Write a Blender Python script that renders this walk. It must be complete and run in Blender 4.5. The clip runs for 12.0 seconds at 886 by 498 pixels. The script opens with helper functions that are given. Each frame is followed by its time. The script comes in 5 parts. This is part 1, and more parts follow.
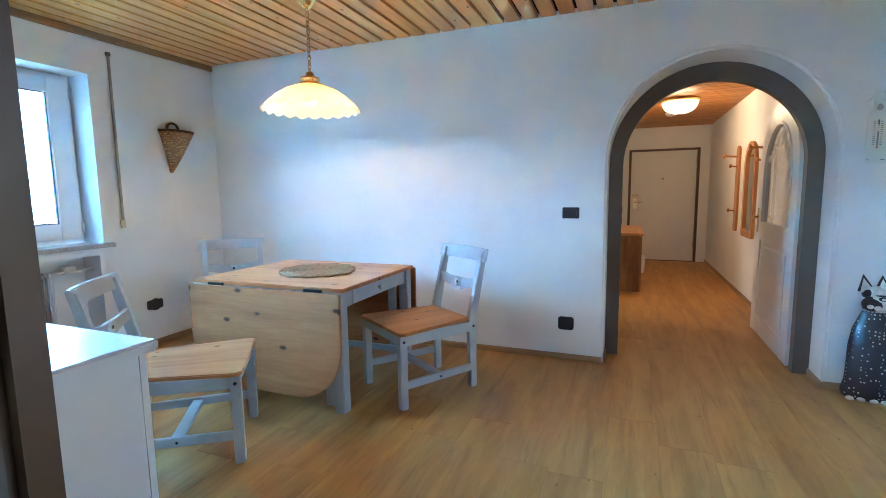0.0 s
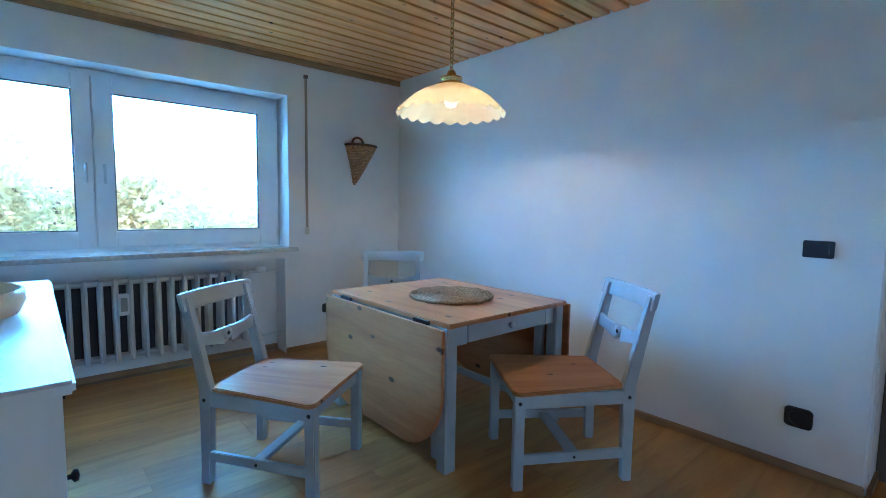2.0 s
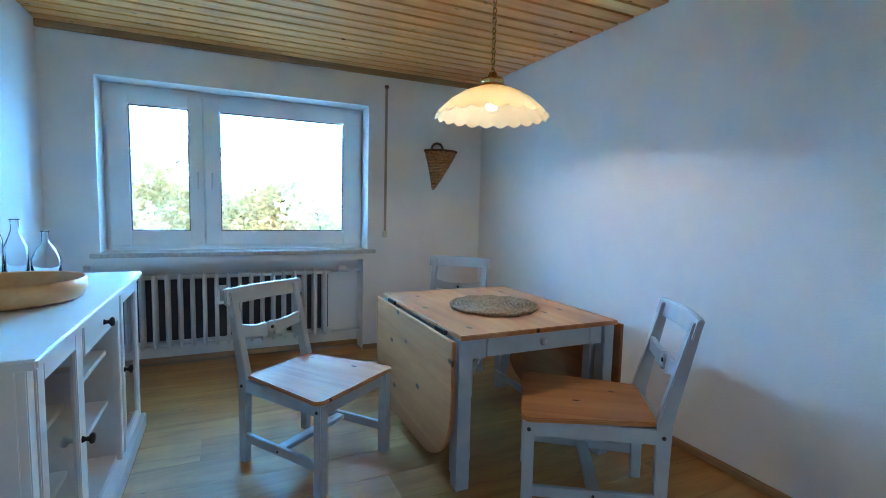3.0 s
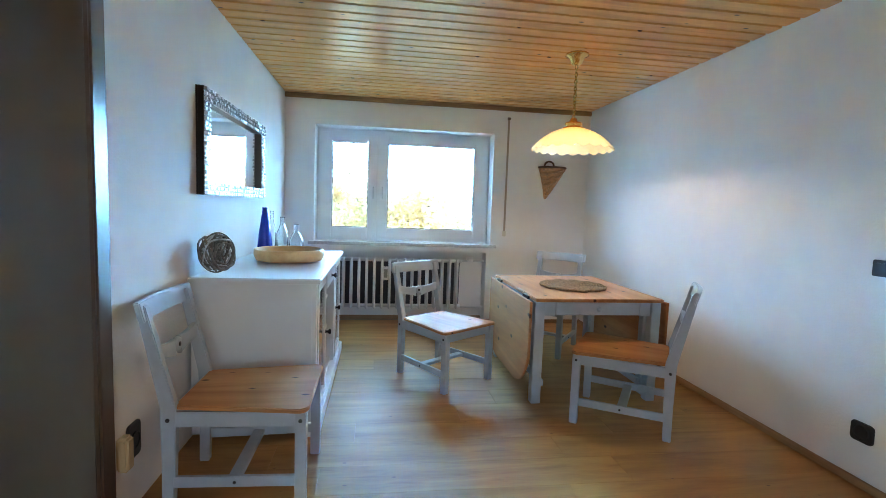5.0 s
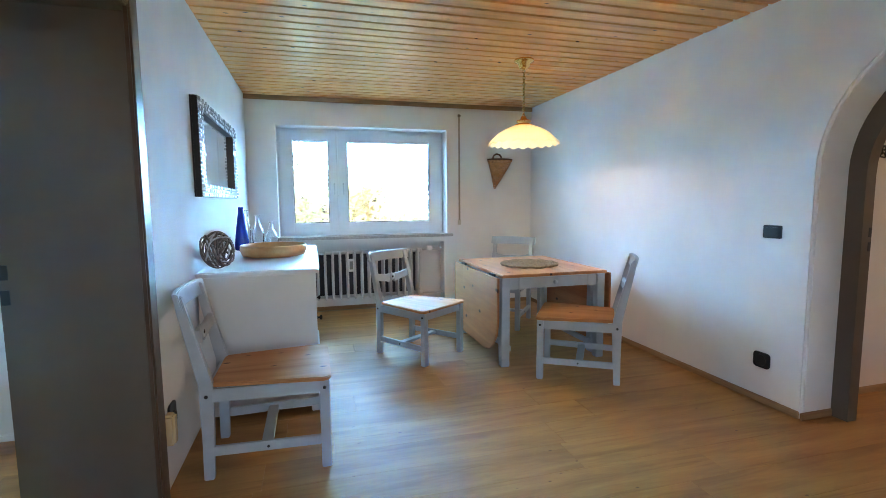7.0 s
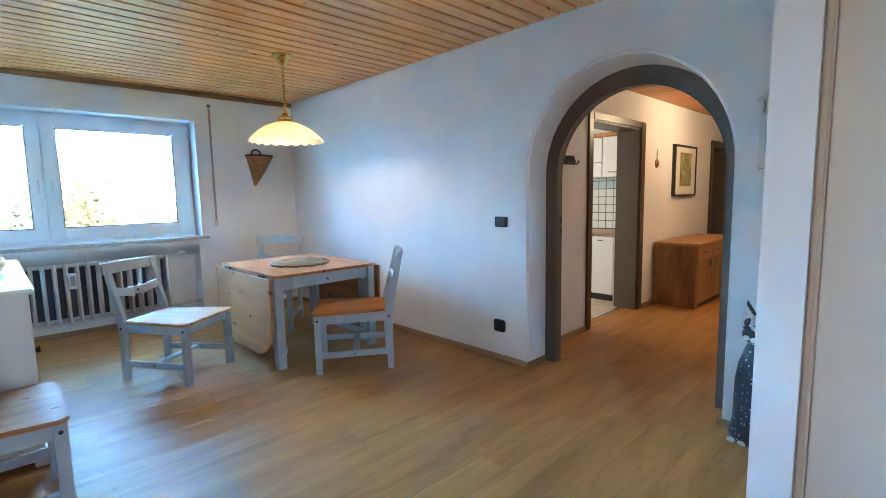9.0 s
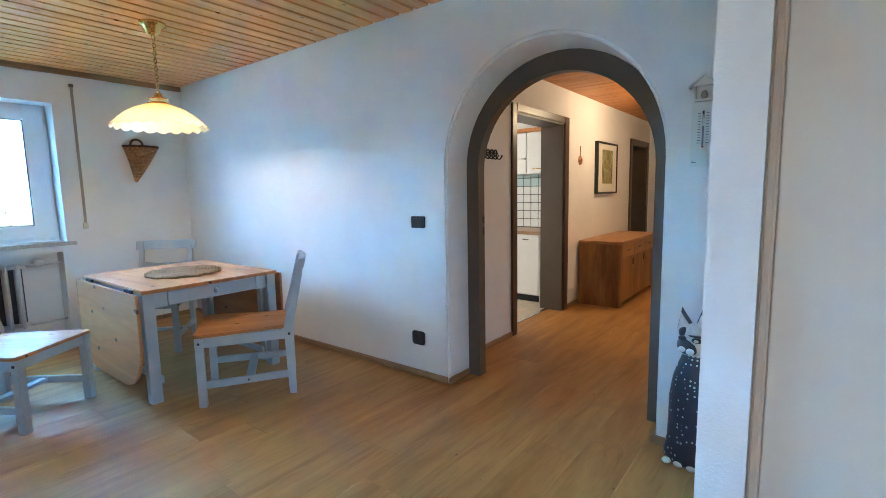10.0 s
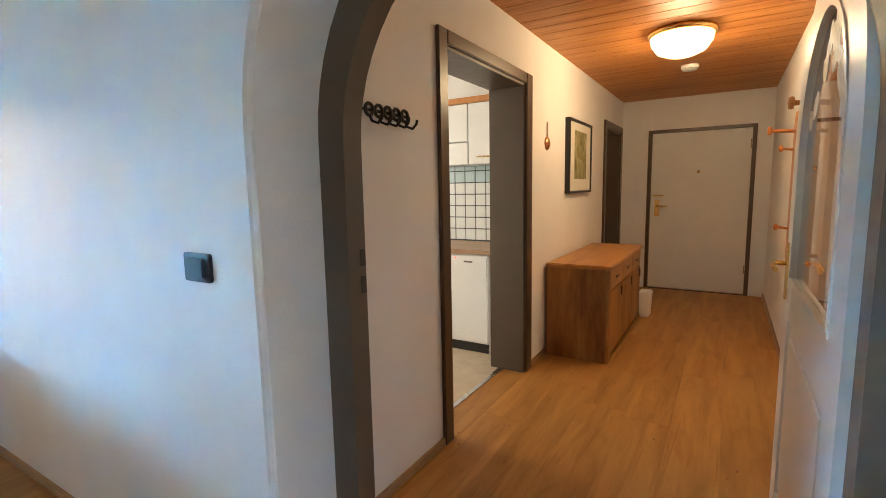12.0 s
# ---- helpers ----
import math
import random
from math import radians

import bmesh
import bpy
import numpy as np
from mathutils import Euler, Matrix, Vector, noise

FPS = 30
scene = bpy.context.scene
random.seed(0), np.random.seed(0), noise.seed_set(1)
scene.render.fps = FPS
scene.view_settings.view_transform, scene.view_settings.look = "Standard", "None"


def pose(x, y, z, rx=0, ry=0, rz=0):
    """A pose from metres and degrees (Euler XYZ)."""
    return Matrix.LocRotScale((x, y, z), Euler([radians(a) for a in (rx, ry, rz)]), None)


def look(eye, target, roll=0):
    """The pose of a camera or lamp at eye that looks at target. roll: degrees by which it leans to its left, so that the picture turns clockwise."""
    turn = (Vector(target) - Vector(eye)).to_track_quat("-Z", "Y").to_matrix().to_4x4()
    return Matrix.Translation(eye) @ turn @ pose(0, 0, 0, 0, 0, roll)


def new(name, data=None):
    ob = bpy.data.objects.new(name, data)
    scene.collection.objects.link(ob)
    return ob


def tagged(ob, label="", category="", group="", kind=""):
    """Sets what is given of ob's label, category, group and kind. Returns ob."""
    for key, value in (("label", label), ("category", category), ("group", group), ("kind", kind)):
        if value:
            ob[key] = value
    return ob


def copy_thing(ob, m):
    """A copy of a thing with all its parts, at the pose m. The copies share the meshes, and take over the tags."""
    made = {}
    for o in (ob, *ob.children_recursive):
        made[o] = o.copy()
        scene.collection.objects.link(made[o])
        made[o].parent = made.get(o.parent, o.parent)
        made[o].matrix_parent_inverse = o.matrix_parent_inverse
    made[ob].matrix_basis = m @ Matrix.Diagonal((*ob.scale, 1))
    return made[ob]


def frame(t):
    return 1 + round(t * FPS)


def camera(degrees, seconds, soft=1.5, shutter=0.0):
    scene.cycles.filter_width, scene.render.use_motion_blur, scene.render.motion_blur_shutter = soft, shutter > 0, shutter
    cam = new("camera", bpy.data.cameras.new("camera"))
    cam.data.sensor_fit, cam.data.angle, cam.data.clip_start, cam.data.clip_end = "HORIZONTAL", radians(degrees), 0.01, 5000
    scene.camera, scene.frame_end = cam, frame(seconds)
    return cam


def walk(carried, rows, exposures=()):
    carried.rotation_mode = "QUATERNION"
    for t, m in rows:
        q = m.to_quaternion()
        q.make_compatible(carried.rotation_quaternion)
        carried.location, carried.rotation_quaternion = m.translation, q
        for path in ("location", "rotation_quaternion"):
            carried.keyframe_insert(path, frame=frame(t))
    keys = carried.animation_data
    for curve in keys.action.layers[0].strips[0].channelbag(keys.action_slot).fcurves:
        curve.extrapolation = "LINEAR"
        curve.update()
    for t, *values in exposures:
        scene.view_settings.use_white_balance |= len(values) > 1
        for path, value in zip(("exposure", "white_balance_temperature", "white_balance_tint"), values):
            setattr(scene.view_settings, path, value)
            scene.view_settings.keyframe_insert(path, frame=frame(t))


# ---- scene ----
cam = camera(86.5, 12.0, soft=0.7)
PATH = [
    (0, (0.625, 0.467, 1.288), (-0.105, 2.314, 1.051), -0.8),
    (0.5, (0.5, 0.691, 1.305), (-0.413, 2.456, 1.079), -0.2),
    (1, (0.443, 0.839, 1.319), (-0.651, 2.498, 1.098), 0.3),
    (1.5, (0.569, 1.006, 1.294), (-0.702, 2.538, 1.099), 0.7),
    (2, (0.737, 1.264, 1.3), (-0.764, 2.574, 1.123), 0.9),
    (2.5, (0.79, 1.532, 1.309), (-0.888, 2.605, 1.124), 1.1),
    (3, (0.985, 1.762, 1.33), (-0.822, 2.603, 1.155), 1.4),
    (3.5, (1.328, 1.911, 1.336), (-0.566, 2.532, 1.17), 1.9),
    (3.7, (1.485, 1.923, 1.329), (-0.433, 2.468, 1.176), 2.1),
    (5.3, (2.343, 1.574, 1.35), (0.367, 1.823, 1.172), 1.6),
    (5.5, (2.412, 1.553, 1.344), (0.434, 1.789, 1.166), 1.3),
    (6, (2.559, 1.504, 1.346), (0.58, 1.733, 1.165), 1.1),
    (6.5, (2.605, 1.386, 1.342), (0.645, 1.732, 1.156), 0.5),
    (6.7, (2.592, 1.343, 1.33), (0.643, 1.755, 1.143), 0.0),
    (8.3, (2.554, 1.136, 1.361), (0.925, 2.272, 1.124), -0.8),
    (8.5, (2.612, 1.136, 1.345), (1.03, 2.339, 1.125), -1.2),
    (9, (2.62, 1.181, 1.343), (1.188, 2.56, 1.117), -1.1),
    (9.5, (2.558, 1.297, 1.334), (1.256, 2.796, 1.101), -1.1),
    (10, (2.419, 1.58, 1.332), (1.207, 3.153, 1.093), -1.1),
    (10.5, (2.214, 1.941, 1.333), (1.053, 3.551, 1.088), -1.1),
    (11, (1.909, 2.375, 1.346), (0.775, 4.003, 1.095), -1.0),
    (11.1, (1.86, 2.463, 1.347), (0.731, 4.094, 1.095), -1.0),
    (11.5, (1.725, 2.844, 1.32), (0.621, 4.494, 1.072), -1.1),
    (12, (1.529, 3.364, 1.336), (0.5, 5.061, 1.083), -1.1),
]
EXPOSE = [(0.0, 2.36, 5800, 9), (0.5, 1.92, 5100, 5), (1.0, 1.69, 5000, 5), (1.5, 1.55, 4950, 5), (2.5, 1.53, 5250, 5), (3.5, 1.67, 6050, 9), (5.5, 2.1, 6850, 12), (6.5, 2.17, 6700, 12), (9.0, 2.24, 5900, 10), (10.0, 2.31, 5750, 8), (11.0, 2.36, 5350, 5), (12.0, 2.33, 6450, 9)]
walk(cam, [(t, look(eye, target, roll)) for t, eye, target, roll in PATH], EXPOSE)

# ---- world and lights ----
world = bpy.data.worlds.new("sky")
scene.world = world
world.use_nodes = True
wn = world.node_tree
sky = wn.nodes.new("ShaderNodeTexSky")
sky.sky_type, sky.sun_disc = "NISHITA", False
sky.sun_elevation, sky.sun_rotation = radians(62), radians(170)
wn.nodes["Background"].inputs["Strength"].default_value = 0.15
wn.links.new(sky.outputs[0], wn.nodes["Background"].inputs["Color"])


def lamp(name, kind, m, energy, colour, size=0.1, size_y=None):
    data = bpy.data.lights.new(name, kind)
    data.energy, data.color = energy, colour
    if kind == "AREA":
        data.size = size
        if size_y:
            data.shape, data.size_y = "RECTANGLE", size_y
    elif kind == "SUN":
        data.angle = size
    else:
        data.shadow_soft_size = size
    ob = new(name, data)
    ob.matrix_world = m
    return ob


EAST_FILL, SOUTH_FILL, PENDANT_W, HALL_W, KITCHEN_W = 0.9, 1.5, 4.0, 7.6, 12
lamp("sun", "SUN", look((1.5, -6, 11.6), (0, 0, 0)), 4.5, (1.0, 0.95, 0.88), radians(0.5))
# added fill from the unseen east side; no window is known there
lamp("east_fill", "AREA", look((4.05, 1.6, 1.3), (0, 1.8, 1.0)), EAST_FILL, (1.0, 0.93, 0.84), 2.2, 2.0)
# added blue fill through the doorway; the room's south side is unseen
lamp("south_fill", "AREA", look((-0.3, -3.22, 1.5), (0.6, 0.5, 1.2)), SOUTH_FILL, (0.30, 0.62, 1.0), 1.9, 1.25)


# ---- materials ----
def ramp(nt, fac, stops):
    r = nt.nodes.new("ShaderNodeValToRGB")
    while len(r.color_ramp.elements) < len(stops):
        r.color_ramp.elements.new(0.5)
    for e, (p, c) in zip(r.color_ramp.elements, stops):
        e.position, e.color = p, (*c, 1)
    nt.links.new(fac, r.inputs[0])
    return r.outputs[0]


def base_nodes(name):
    m = bpy.data.materials.new(name)
    m.use_nodes = True
    nt = m.node_tree
    return m, nt, nt.nodes["Principled BSDF"]


def coords(nt, stretch=(1, 1, 1), shuffle=0.0):
    tc = nt.nodes.new("ShaderNodeTexCoord")
    mp = nt.nodes.new("ShaderNodeMapping")
    mp.inputs["Scale"].default_value = stretch
    nt.links.new(tc.outputs["Object"], mp.inputs["Vector"])
    if shuffle:
        oi = nt.nodes.new("ShaderNodeObjectInfo")
        vm = nt.nodes.new("ShaderNodeVectorMath")
        vm.operation = "SCALE"
        cx = nt.nodes.new("ShaderNodeCombineXYZ")
        for k in range(3):
            nt.links.new(oi.outputs["Random"], cx.inputs[k])
        nt.links.new(cx.outputs[0], vm.inputs[0])
        vm.inputs["Scale"].default_value = shuffle
        nt.links.new(vm.outputs[0], mp.inputs["Location"])
    return mp.outputs[0]


def noise_tex(nt, vec, scale, detail=5, rough=0.55, distort=0.0):
    n = nt.nodes.new("ShaderNodeTexNoise")
    n.inputs["Scale"].default_value, n.inputs["Detail"].default_value = scale, detail
    n.inputs["Roughness"].default_value, n.inputs["Distortion"].default_value = rough, distort
    nt.links.new(vec, n.inputs["Vector"])
    return n.outputs["Fac"]


def bump_to(nt, bsdf, height, strength, distance=0.002):
    b = nt.nodes.new("ShaderNodeBump")
    b.inputs["Strength"].default_value, b.inputs["Distance"].default_value = strength, distance
    nt.links.new(height, b.inputs["Height"])
    nt.links.new(b.outputs[0], bsdf.inputs["Normal"])


def blend(nt, fac, a, b, kind="MIX"):
    x = nt.nodes.new("ShaderNodeMix")
    x.data_type, x.blend_type = "RGBA", kind
    for sock, v in ((x.inputs[0], fac), (x.inputs[6], a), (x.inputs[7], b)):
        if isinstance(v, (int, float)):
            sock.default_value = v
        elif isinstance(v, tuple):
            sock.default_value = (*v, 1)
        else:
            nt.links.new(v, sock)
    return x.outputs[2]


def surface(name, col, rough=0.5, metal=0.0, vary=0.1, scale=5.0, bump=0.1, bscale=180.0, dist=0.002, spec=0.5):
    """Paint, plaster, plastic or metal: broad mottling, fine relief, uneven gloss."""
    m, nt, b = base_nodes(name)
    v = coords(nt, shuffle=7.0)
    dark = tuple(c * (1 - vary) for c in col)
    light = tuple(min(1, c * (1 + vary * 0.5)) for c in col)
    nt.links.new(ramp(nt, noise_tex(nt, v, scale), [(0.3, dark), (0.7, light)]), b.inputs["Base Color"])
    mr = nt.nodes.new("ShaderNodeMapRange")
    mr.inputs["To Min"].default_value, mr.inputs["To Max"].default_value = max(0.02, rough - 0.08), min(1, rough + 0.08)
    nt.links.new(noise_tex(nt, v, scale * 6, 3), mr.inputs["Value"])
    nt.links.new(mr.outputs[0], b.inputs["Roughness"])
    b.inputs["Metallic"].default_value = metal
    b.inputs["Specular IOR Level"].default_value = spec
    if bump:
        bump_to(nt, b, noise_tex(nt, v, bscale, 4), bump, dist)
    return m


def wood(name, light, dark, axis="x", rough=0.4, knots=0.0, grain=9.0, spec=0.5, shuffle=9.0, tone=0.0, knot_col=(0.16, 0.06, 0.02), cloud=0.0):
    """Timber with long grain along one axis, drifting tone and, where asked, round knots."""
    m, nt, b = base_nodes(name)
    long, across = 0.6, grain
    st = {"x": (long, across, across), "y": (across, long, across), "z": (across, across, long)}[axis]
    v = coords(nt, st, shuffle)
    band = noise_tex(nt, v, 1.6, 3, 0.5, 0.8)
    fine = noise_tex(nt, v, 11.0, 6, 0.65, 0.3)
    mixed = nt.nodes.new("ShaderNodeMath")
    mixed.operation = "MULTIPLY_ADD"
    nt.links.new(fine, mixed.inputs[0])
    mixed.inputs[1].default_value = 0.45
    nt.links.new(band, mixed.inputs[2])
    mid = tuple((p + q) / 2 for p, q in zip(light, dark))
    colour = ramp(nt, mixed.outputs[0], [(0.5, dark), (0.72, mid), (0.95, light)])
    if cloud:
        cst = {"x": (0.8, 3.4, 3.4), "y": (3.4, 0.8, 3.4), "z": (3.4, 3.4, 0.8)}[axis]
        drift = noise_tex(nt, coords(nt, cst, shuffle), 1.7, 5, 0.62, 1.6)
        colour = blend(nt, cloud, colour, ramp(nt, drift, [(0.32, (0.62, 0.55, 0.47)), (0.5, (1, 1, 1)), (0.7, (1.0, 0.96, 0.90))]), "MULTIPLY")
        sst = {"x": (1.3, 22, 22), "y": (22, 1.3, 22), "z": (22, 22, 1.3)}[axis]
        streak = noise_tex(nt, coords(nt, sst, shuffle * 1.7), 1.0, 3, 0.55, 0.9)
        colour = blend(nt, cloud, colour, ramp(nt, streak, [(0.60, (1, 1, 1)), (0.70, (0.55, 0.45, 0.36))]), "MULTIPLY")
    if knots:
        kv = coords(nt, {"x": (3.2, 6.5, 6.5), "y": (6.5, 3.2, 6.5), "z": (6.5, 6.5, 3.2)}[axis], shuffle)
        vo = nt.nodes.new("ShaderNodeTexVoronoi")
        vo.inputs["Scale"].default_value = 1.5
        nt.links.new(kv, vo.inputs["Vector"])
        ring = ramp(nt, vo.outputs["Distance"], [(0.0, (1, 1, 1)), (knots, (1, 1, 1)), (knots * 1.9, (0, 0, 0))])
        colour = blend(nt, ring, colour, knot_col)
    if tone:
        oi = nt.nodes.new("ShaderNodeObjectInfo")
        mr = nt.nodes.new("ShaderNodeMapRange")
        mr.inputs["To Min"].default_value, mr.inputs["To Max"].default_value = 1 - tone, 1 + tone
        nt.links.new(oi.outputs["Random"], mr.inputs["Value"])
        hs = nt.nodes.new("ShaderNodeHueSaturation")
        nt.links.new(mr.outputs[0], hs.inputs["Value"])
        nt.links.new(colour, hs.inputs["Color"])
        colour = hs.outputs[0]
    nt.links.new(colour, b.inputs["Base Color"])
    mr2 = nt.nodes.new("ShaderNodeMapRange")
    mr2.inputs["To Min"].default_value, mr2.inputs["To Max"].default_value = rough - 0.07, rough + 0.1
    nt.links.new(fine, mr2.inputs["Value"])
    nt.links.new(mr2.outputs[0], b.inputs["Roughness"])
    b.inputs["Specular IOR Level"].default_value = spec
    bump_to(nt, b, fine, 0.12, 0.001)
    return m


def glass(name, col=(1, 1, 1), rough=0.0, ior=1.45):
    m, nt, b = base_nodes(name)
    b.inputs["Base Color"].default_value = (*col, 1)
    b.inputs["Roughness"].default_value, b.inputs["IOR"].default_value = rough, ior
    b.inputs["Transmission Weight"].default_value = 1.0
    return m


def glow(name, col, strength):
    m, nt, b = base_nodes(name)
    b.inputs["Base Color"].default_value = (*col, 1)
    b.inputs["Emission Color"].default_value = (*col, 1)
    b.inputs["Emission Strength"].default_value = strength
    return m


PLASTER = surface("rough_white_plaster", (0.84, 0.83, 0.82), 0.85, vary=0.05, scale=2.2, bump=0.45, bscale=95, dist=0.004, spec=0.25)
PLASTER_IN = surface("smooth_white_paint", (0.82, 0.82, 0.81), 0.7, vary=0.04, bump=0.2, bscale=120)
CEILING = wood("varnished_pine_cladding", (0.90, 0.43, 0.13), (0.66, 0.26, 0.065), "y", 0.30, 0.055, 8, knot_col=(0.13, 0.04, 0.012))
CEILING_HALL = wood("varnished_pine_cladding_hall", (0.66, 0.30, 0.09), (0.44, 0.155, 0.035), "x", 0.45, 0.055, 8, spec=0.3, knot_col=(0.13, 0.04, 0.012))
GROOVE = surface("dark_groove", (0.022, 0.008, 0.003), 0.85, bump=0, spec=0.1)
FLOOR = wood("oak_laminate", (0.50, 0.255, 0.072), (0.345, 0.152, 0.038), "y", 0.44, 0.035, 6.0, tone=0.05, spec=0.30, knot_col=(0.20, 0.09, 0.03), shuffle=13, cloud=0.38)
SKIRT = wood("oak_skirting", (0.42, 0.26, 0.13), (0.26, 0.14, 0.06), "y", 0.45)
SKIRT_X = wood("oak_skirting_across", (0.42, 0.26, 0.13), (0.26, 0.14, 0.06), "x", 0.45)
DARK = surface("dark_brown_grey_lacquer", (0.115, 0.088, 0.066), 0.42, vary=0.12, scale=3, bump=0.05, bscale=60)
DARK_TRIM = surface("dark_brown_door_trim", (0.085, 0.048, 0.028), 0.32, vary=0.15, scale=6, bump=0.06, bscale=80)
GREY_PAINT = surface("pale_grey_chair_paint", (0.43, 0.47, 0.51), 0.45, vary=0.10, scale=9, bump=0.12, bscale=120)
PINE = wood("waxed_knotty_pine", (0.56, 0.238, 0.088), (0.38, 0.130, 0.038), "x", 0.40, 0.085, 6, spec=0.40, knot_col=(0.06, 0.02, 0.008))
PINE_SEAT = wood("waxed_pine_seat", (0.56, 0.265, 0.10), (0.40, 0.155, 0.048), "x", 0.52, 0.06, 6, spec=0.22, knot_col=(0.08, 0.028, 0.01))
WHITE_WOOD = surface("white_lacquered_wood", (0.76, 0.76, 0.75), 0.33, vary=0.04, scale=4, bump=0.05, bscale=90)
UPVC = surface("white_window_plastic", (0.82, 0.83, 0.84), 0.30, vary=0.03, bump=0.02)
STONE = surface("pale_sill_stone", (0.52, 0.49, 0.45), 0.45, vary=0.25, scale=40, bump=0.1)
RADIATOR = surface("radiator_enamel", (0.66, 0.67, 0.68), 0.40, vary=0.06, scale=8, bump=0.08, bscale=60)
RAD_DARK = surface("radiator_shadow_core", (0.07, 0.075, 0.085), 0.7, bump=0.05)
BLACK = surface("black_plastic", (0.018, 0.018, 0.02), 0.35, vary=0.1, bump=0.03)
BLACK_IRON = surface("black_wrought_iron", (0.02, 0.02, 0.02), 0.5, metal=0.6, bump=0.2)
CHROME = surface("brushed_steel", (0.72, 0.72, 0.72), 0.25, metal=1.0, vary=0.05, bump=0.02)
BRASS = surface("polished_brass", (0.78, 0.54, 0.22), 0.22, metal=1.0, vary=0.1, bump=0.03)
GLASS = glass("window_glass")


# ---- building helpers ----
def box(bm, x0, x1, y0, y1, z0, z1):
    vs = [bm.verts.new((x, y, z)) for z in (z0, z1) for y in (y0, y1) for x in (x0, x1)]
    for f in ((0, 2, 3, 1), (4, 5, 7, 6), (0, 1, 5, 4), (2, 6, 7, 3), (0, 4, 6, 2), (1, 3, 7, 5)):
        bm.faces.new([vs[i] for i in f])
    return vs


def boxes(*specs):
    bm = bmesh.new()
    for s in specs:
        box(bm, *s)
    return bm


def soften(bm, width=0.004, segments=2):
    bmesh.ops.bevel(bm, geom=bm.edges[:], offset=width, segments=segments, affect="EDGES", clamp_overlap=True)
    return bm


def prism(points, lo, hi, axis="z"):
    """A flat outline pulled out between lo and hi along an axis."""
    bm = bmesh.new()
    put = {"z": lambda a, b, c: (a, b, c), "y": lambda a, b, c: (a, c, b), "x": lambda a, b, c: (c, a, b)}[axis]
    low = [bm.verts.new(put(a, b, lo)) for a, b in points]
    high = [bm.verts.new(put(a, b, hi)) for a, b in points]
    n = len(points)
    bm.faces.new(low[::-1])
    bm.faces.new(high)
    for i in range(n):
        bm.faces.new((low[i], low[(i + 1) % n], high[(i + 1) % n], high[i]))
    bmesh.ops.recalc_face_normals(bm, faces=bm.faces)
    return bm


def turned(profile, steps=32, axis="z", centre=(0, 0, 0)):
    """A lathe shape from (radius, height) pairs."""
    bm = bmesh.new()
    rings = []
    for r, h in profile:
        if r < 1e-5:
            rings.append([bm.verts.new((0, 0, h))])
        else:
            rings.append([bm.verts.new((r * math.cos(2 * math.pi * k / steps), r * math.sin(2 * math.pi * k / steps), h)) for k in range(steps)])
    for a, b in zip(rings, rings[1:]):
        for k in range(steps):
            q = (k + 1) % steps
            if len(a) == 1 and len(b) == 1:
                continue
            if len(a) == 1:
                bm.faces.new((a[0], b[q], b[k]))
            elif len(b) == 1:
                bm.faces.new((a[k], a[q], b[0]))
            else:
                bm.faces.new((a[k], a[q], b[q], b[k]))
    bmesh.ops.recalc_face_normals(bm, faces=bm.faces)
    turn = {"z": Matrix(), "x": Matrix.Rotation(radians(90), 4, "Y"), "y": Matrix.Rotation(radians(-90), 4, "X")}[axis]
    bmesh.ops.transform(bm, matrix=Matrix.Translation(centre) @ turn, verts=bm.verts)
    for f in bm.faces:
        f.smooth = True
    return bm


def tube(points, radius, steps=8, bm=None, flat=1.0):
    """A round bar along a line of points."""
    bm = bm or bmesh.new()
    pts = [Vector(p) for p in points]
    rings = []
    side = None
    for i, p in enumerate(pts):
        d = (pts[min(i + 1, len(pts) - 1)] - pts[max(i - 1, 0)]).normalized()
        if side is None:
            side = d.orthogonal().normalized()
        side = (side - d * side.dot(d)).normalized()
        up = d.cross(side)
        rings.append([bm.verts.new(p + radius * (math.cos(2 * math.pi * k / steps) * side + flat * math.sin(2 * math.pi * k / steps) * up)) for k in range(steps)])
    for a, b in zip(rings, rings[1:]):
        for k in range(steps):
            f = bm.faces.new((a[k], a[(k + 1) % steps], b[(k + 1) % steps], b[k]))
            f.smooth = True
    bm.faces.new(rings[0][::-1])
    bm.faces.new(rings[-1])
    return bm


def bar(bm, a, b, w, h, up=(0, 0, 1)):
    """A straight rectangular rail from a to b, w wide and h high."""
    a, b = Vector(a), Vector(b)
    d = (b - a).normalized()
    s = d.cross(Vector(up)).normalized()
    u = s.cross(d)
    vs = [bm.verts.new(p + sx * s * w / 2 + sy * u * h / 2) for p in (a, b) for sx, sy in ((-1, -1), (1, -1), (1, 1), (-1, 1))]
    for f in ((0, 1, 2, 3), (7, 6, 5, 4), (0, 4, 5, 1), (1, 5, 6, 2), (2, 6, 7, 3), (3, 7, 4, 0)):
        bm.faces.new([vs[i] for i in f])
    return bm


def mesh_of(name, bm, material):
    me = bpy.data.meshes.new(name)
    bmesh.ops.recalc_face_normals(bm, faces=bm.faces)
    bm.to_mesh(me)
    bm.free()
    me.materials.append(material)
    return me


def part(name, bm, material, parent=None, label="", at=None):
    ob = new(name, mesh_of(name, bm, material))
    if at is not None:
        ob.matrix_basis = at
    ob.parent = parent
    return tagged(ob, label)


def thing(name, label, category, m=None, group="", kind=""):
    ob = new(name)
    ob.empty_display_size = 0.1
    ob.matrix_basis = m or Matrix()
    return tagged(ob, label, category, group, kind)


def structure(name, bm, material, label, category):
    return tagged(part(name, bm, material), label, category, kind="structure")


